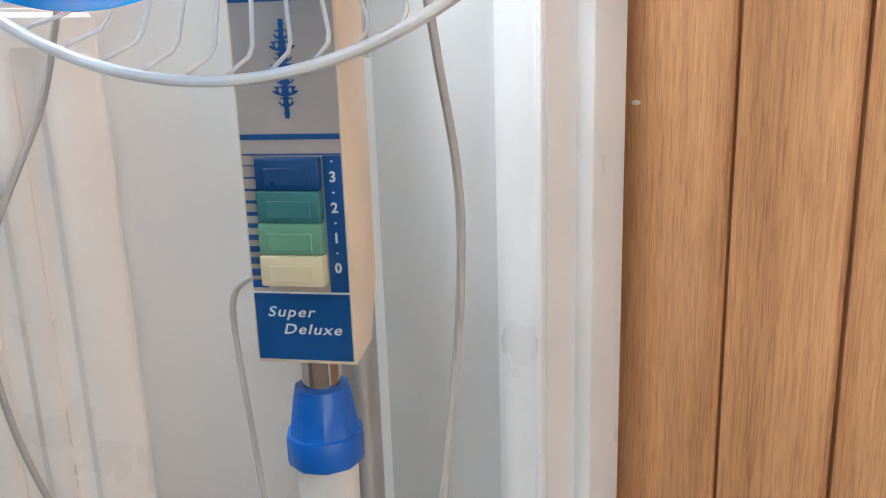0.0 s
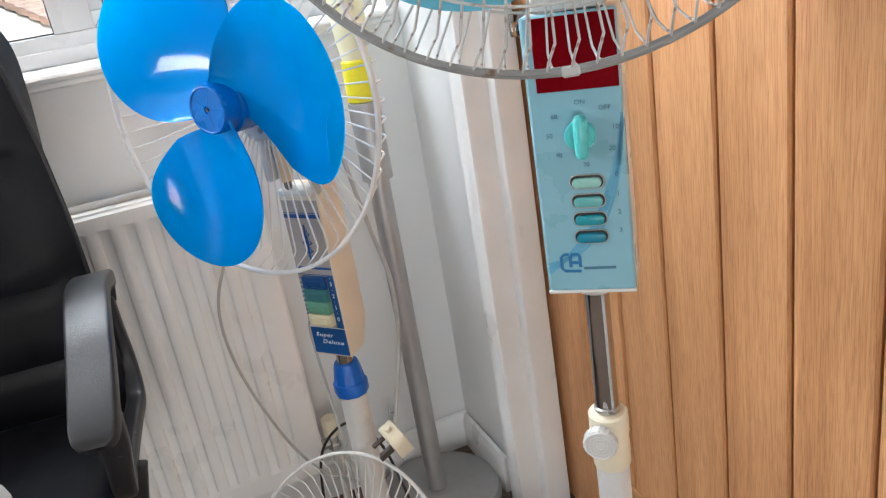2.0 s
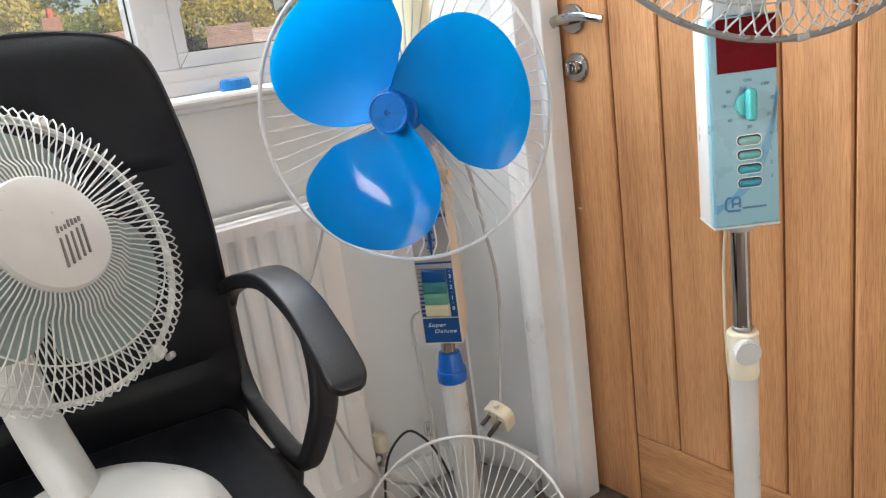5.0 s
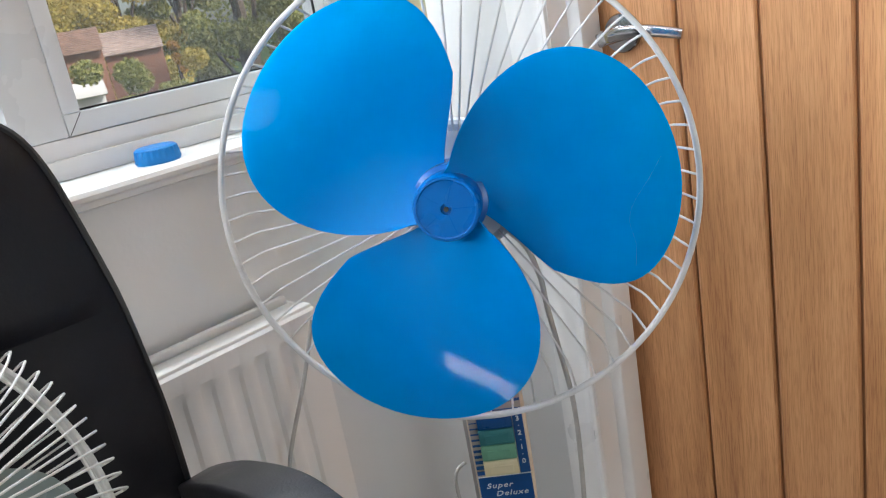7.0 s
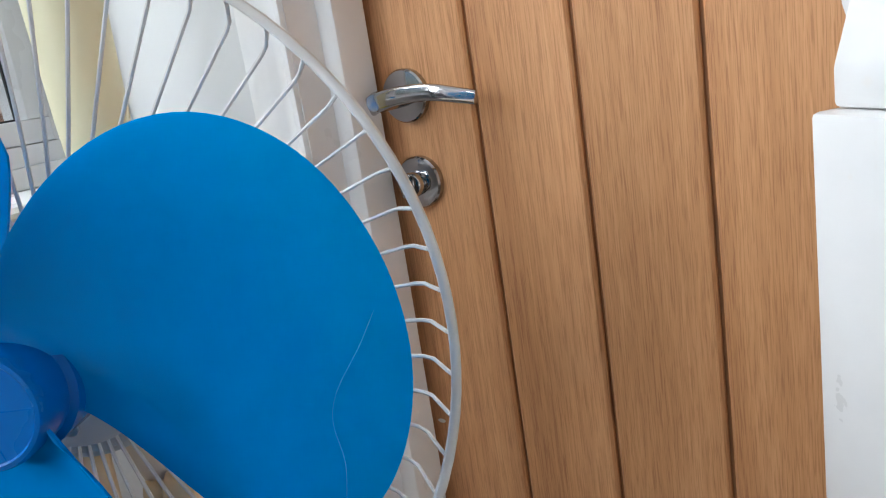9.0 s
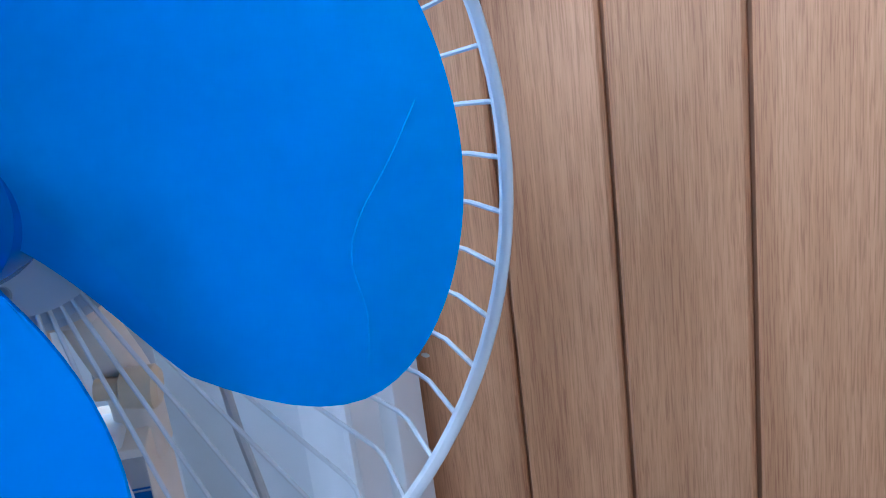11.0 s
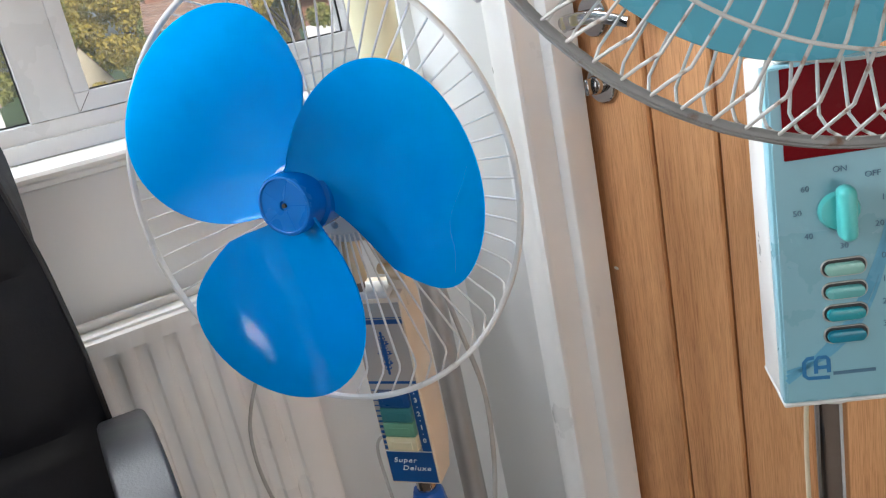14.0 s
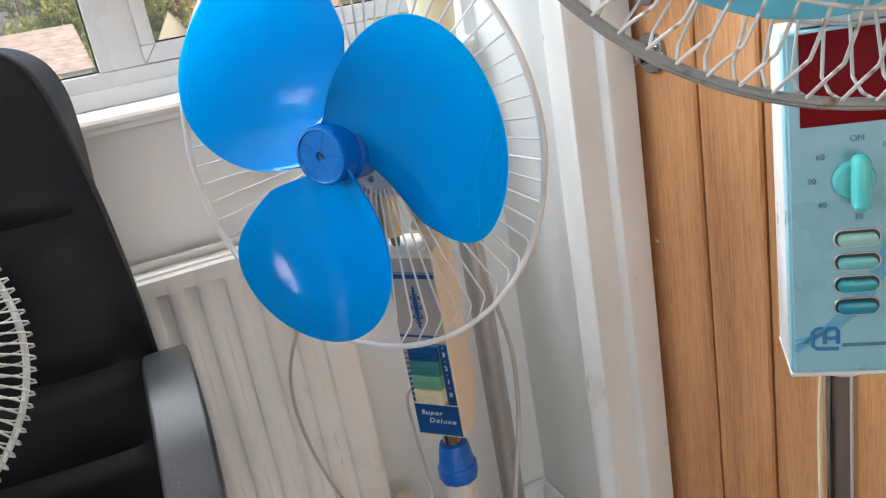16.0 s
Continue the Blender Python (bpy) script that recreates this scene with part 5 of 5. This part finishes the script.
def leaf_material(name, a, b):
    m, n, l, p = tree_of(name)
    g = n.new("ShaderNodeNewGeometry")
    mix = n.new("ShaderNodeMix")
    mix.data_type = "RGBA"
    l.new(g.outputs["Random Per Island"], mix.inputs[0])
    mix.inputs[6].default_value, mix.inputs[7].default_value = (*a, 1), (*b, 1)
    l.new(mix.outputs[2], p.inputs["Base Color"])
    p.inputs["Roughness"].default_value = 0.6
    tr, mx = n.new("ShaderNodeBsdfTranslucent"), n.new("ShaderNodeMixShader")
    l.new(mix.outputs[2], tr.inputs[0])
    mx.inputs[0].default_value = 0.35
    l.new(p.outputs[0], mx.inputs[1])
    l.new(tr.outputs[0], mx.inputs[2])
    l.new(mx.outputs[0], n["Material Output"].inputs[0])
    return m


LEAFG = leaf_material("green_leaves", (0.20, 0.23, 0.05), (0.48, 0.46, 0.12))
LEAFY = leaf_material("yellowing_leaves", (0.36, 0.31, 0.06), (0.72, 0.56, 0.11))
LEAFO = leaf_material("orange_leaves", (0.42, 0.20, 0.03), (0.60, 0.36, 0.04))
LEAFD = leaf_material("dark_leaves", (0.11, 0.13, 0.04), (0.30, 0.29, 0.08))

GZ = -6.5
setting("ground", bm_box(-400, 400, 1.6, 900, GZ - 1, GZ), GRASS, "rough green ground that reaches the horizon", "ground")


def at(az, el, dist):
    """A place by compass angle, height angle and distance from the window."""
    a = radians(az)
    return Vector((-0.1 + dist * math.cos(a), 0.05 + dist * math.sin(a), 1.06 + dist * math.tan(radians(el))))


def leaf_crown(rng, lumps, leaves, size):
    bm = bmesh.new()
    for c, r in lumps:
        for _ in range(leaves):
            d = Vector(rng.normal(size=3)).normalized() * r * (0.55 + 0.5 * rng.random())
            q = Euler([rng.random() * 6.28 for _ in range(3)]).to_matrix()
            s = size * (0.6 + 0.8 * rng.random())
            p = c + Vector((d.x, d.y, d.z * 0.8))
            vs = [bm.verts.new(p + q @ Vector(v) * s) for v in ((-0.5, -0.3, 0), (0.1, -0.45, 0.12), (0.55, 0.0, 0), (0.1, 0.45, 0.12), (-0.5, 0.3, 0))]
            bm.faces.new(vs)
    return bm


def garden_tree(seed, az, dist, top_el, width, mat, label, leaves=760, lumps=30, size=0.0):
    rng = np.random.default_rng(seed)
    top = at(az, top_el, dist).z
    b = at(az, 0, dist)
    h = top - GZ
    t = thing("tree", pose(b.x, b.y, GZ), label, "tree", "garden trees")
    trunk = [(0, 0, 0), (0.05 * h * 0.2, 0, h * 0.25), (0, 0.03 * h, h * 0.5), (0.01 * h, 0, h * 0.8)]
    bm = bm_sweep(smooth_path(trunk, 4), circle(h * 0.022, 8), up=(0, 1, 0), sizes=[1.2 - 0.07 * i for i in range(13)])
    spots = []
    for k in range(lumps):
        a, v = rng.random() * 6.28, rng.random()
        r = width * (0.25 + 0.75 * math.sin(math.pi * min(1, 0.18 + 0.8 * v))) * (0.35 + 0.65 * rng.random())
        spots.append((Vector((r * math.cos(a), r * math.sin(a), h * (0.28 + 0.66 * v))), width * (0.22 + 0.18 * rng.random())))
    for c, r in spots[:9]:
        bm_sweep([(0, 0, c.z * 0.6), (c.x * 0.5, c.y * 0.5, c.z * 0.85), tuple(c)], circle(h * 0.007, 5), up=(0.1, 0.9, 0.2), bm=bm, sizes=[1.3, 0.9, 0.4])
    part("trunk", bm, BARK, t)
    part("crown", leaf_crown(rng, spots, leaves, size or dist * 0.0032), mat, t, smooth=False)
    return t


garden_tree(1, 56.8, 26, 12.0, 1.7, LEAFD, "dark green garden tree with a full crown")
garden_tree(2, 64.0, 60, 9.0, 4.6, LEAFY, "tall tree turning yellow in autumn")
garden_tree(3, 60.2, 62, 9.5, 3.2, LEAFG, "green garden tree with yellow tips")
garden_tree(4, 69.5, 58, 8.0, 4.8, LEAFY, "broad tree turning yellow in autumn")
garden_tree(5, 74.5, 62, 9.0, 5.2, LEAFG, "broad green tree behind the roofs")
garden_tree(6, 80.0, 98, 6.0, 7.0, LEAFY, "broad tree turning yellow in autumn")
garden_tree(7, 86.5, 100, 5.5, 7.5, LEAFG, "broad green tree behind the roofs")
garden_tree(8, 91.5, 64, 7.0, 5.5, LEAFG, "broad green tree behind the roofs")
garden_tree(9, 97.5, 66, 7.5, 6.0, LEAFY, "broad tree turning yellow in autumn")
garden_tree(10, 104.5, 60, 8.0, 6.0, LEAFG, "broad green tree behind the roofs")
garden_tree(11, 61.6, 30, 0.6, 0.55, LEAFO, "small orange autumn tree by a roof", 300, 16)
garden_tree(12, 54.0, 40, 12.0, 4.5, LEAFG, "green garden tree at the boundary")
garden_tree(13, 112.0, 50, 9.0, 6.0, LEAFY, "broad tree turning yellow in autumn")


def shrub(seed, az, el, dist, width, mat, label):
    rng = np.random.default_rng(seed)
    top, b = at(az, el, dist).z, at(az, 0, dist)
    h = top - GZ
    spots = [(Vector(((rng.random() - 0.5) * 2 * width, (rng.random() - 0.5) * 2 * width, h * (0.2 + 0.75 * rng.random()))), width * 0.42) for _ in range(22)]
    t = thing("shrub", pose(b.x, b.y, GZ), label, "shrub", "garden shrubs")
    part("stem", bm_tube([(0, 0, 0), (0, 0, h * 0.6)], 0.06), BARK, t)
    part("foliage", leaf_crown(rng, spots, 700, dist * 0.0032), mat, t, smooth=False)


shrub(21, 65.4, 0.5, 19, 0.80, LEAFG, "leafy green shrub in the garden")
shrub(22, 61.4, 0.0, 19, 0.7, LEAFY, "yellow autumn shrub in the garden")
shrub(23, 83.0, -1.9, 60, 1.6, LEAFY, "yellow-green shrub before a gable house")
shrub(24, 63.3, 0.4, 20, 0.75, LEAFG, "leafy green shrub in the garden")
shrub(25, 77.5, -1.2, 40, 2.2, LEAFG, "leafy green hedge bush")


def house(name, az, dist, ridge_el, eave_el, base_z, length, depth, turn, wall_mat, roof_mat, label, windows=(), chimney=None):
    c = at(az, ridge_el, dist)
    ridge, eave = c.z, at(az, eave_el, dist).z
    base = pose(c.x, c.y, base_z, 0, 0, turn)
    t = thing(name, base, label, "house", "houses outside")
    e, r = eave - base_z, ridge - base_z
    L, D = length / 2, depth / 2
    bm = bmesh.new()
    rows = [[bm.verts.new((x, y, z)) for y, z in ((-D, 0), (-D, e), (0, r - 0.12), (D, e), (D, 0))] for x in (-L, L)]
    for k in range(5):
        bm.faces.new((rows[0][k], rows[0][k - 1], rows[1][k - 1], rows[1][k]))
    for q in rows:
        bm.faces.new(q)
    bmesh.ops.recalc_face_normals(bm, faces=bm.faces)
    part("wall", bm, wall_mat, t, smooth=False)
    # roof slopes with courses of tiles
    rf = bmesh.new()
    n = 12
    for s in (-1, 1):
        for k in range(n):
            y0, y1 = s * (D + 0.3) * (1 - k / n), s * (D + 0.3) * (1 - (k + 1) / n)
            zz = lambda y: r - (r - e) * abs(y) / D
            q = [(-L - 0.06, y0, zz(y0) + 0.05), (L + 0.06, y0, zz(y0) + 0.05), (L + 0.06, y1, zz(y1) + 0.005), (-L - 0.06, y1, zz(y1) + 0.005)]
            top = [rf.verts.new(v) for v in q]
            low = [rf.verts.new((v[0], v[1], v[2] - 0.10)) for v in q]
            rf.faces.new(top), rf.faces.new(low[::-1])
            for i in range(4):
                rf.faces.new((top[i], top[i - 1], low[i - 1], low[i]))
    bmesh.ops.recalc_face_normals(rf, faces=rf.faces)
    roof = part("roof", rf, roof_mat, t, smooth=False)
    if chimney:
        ch = part("chimney", bm_box(chimney - 0.4, chimney + 0.4, -0.3, 0.3, r - 0.6, r + 0.9, 0.03, 1), BRICK, roof)
        part("chimney_pot", bm_lathe([(0.16, r + 0.9), (0.12, r + 1.3)], 12), POT, ch, m=pose(chimney, 0, 0))
    for face, u, z, w, h in windows:
        m = pose(0, -D - 0.03, 0) if face == "front" else pose(-L - 0.03, 0, 0, 0, 0, -90)
        wf = part("window", moved(bm_box(u - w / 2, u + w / 2, -0.03, 0.06, z - h / 2, z + h / 2), m), WHITEW, t, "white framed window", smooth=False)
        k = max(1, round(w / 0.6))
        for i in range(k):
            a = u - w / 2 + w * (i + 0.12) / k
            part("pane", moved(bm_box(a, a + w * 0.76 / k, -0.045, -0.02, z - h * 0.4, z + h * 0.4), m), PANEDARK, wf, smooth=False)
    return t


ORANGEB = plain("orange_brick", (0.60, 0.38, 0.24), 0.85, vary=0.12, size=4.0, spec=0.2)
house("house", 94.5, 32, 0.35, -1.9, GZ, 6.2, 5.0, 4, WHITEW, ROOF1, "low house with red-brown tiled roof and white walls")
house("house", 94.6, 17, 0.25, -3.4, GZ, 4.0, 3.0, -86, WHITEW, ROOF2, "white rendered gable end of a small house")
house("house", 83.1, 78, 0.15, -2.0, GZ, 9, 3.7, -97, RENDERW, ROOF2, "cream rendered gable house beyond the gardens", (("side", 0.2, 4.2, 0.9, 0.9),))
house("house", 75.3, 40, 2.05, 0.35, GZ, 4.6, 4.0, -16, ORANGEB, ROOF2, "orange brick house with brown roof and chimney", (("front", 0.1, 5.6, 1.3, 0.7),), -1.75)
house("house", 67.2, 34, 1.65, 0.5, GZ, 1.6, 3.4, -24, BRICK, ROOF2, "dark brown tiled house among the trees")
house("house", 63.9, 44, 1.2, 0.0, GZ, 2.6, 4.5, -26, BRICK, ROOF1, "brick house with a low pink-brown roof")
house("garden_shed", 67.6, 22, -1.6, -2.0, GZ, 0.7, 0.9, -22, WHITEW, WHITEW, "small white painted garden shed")
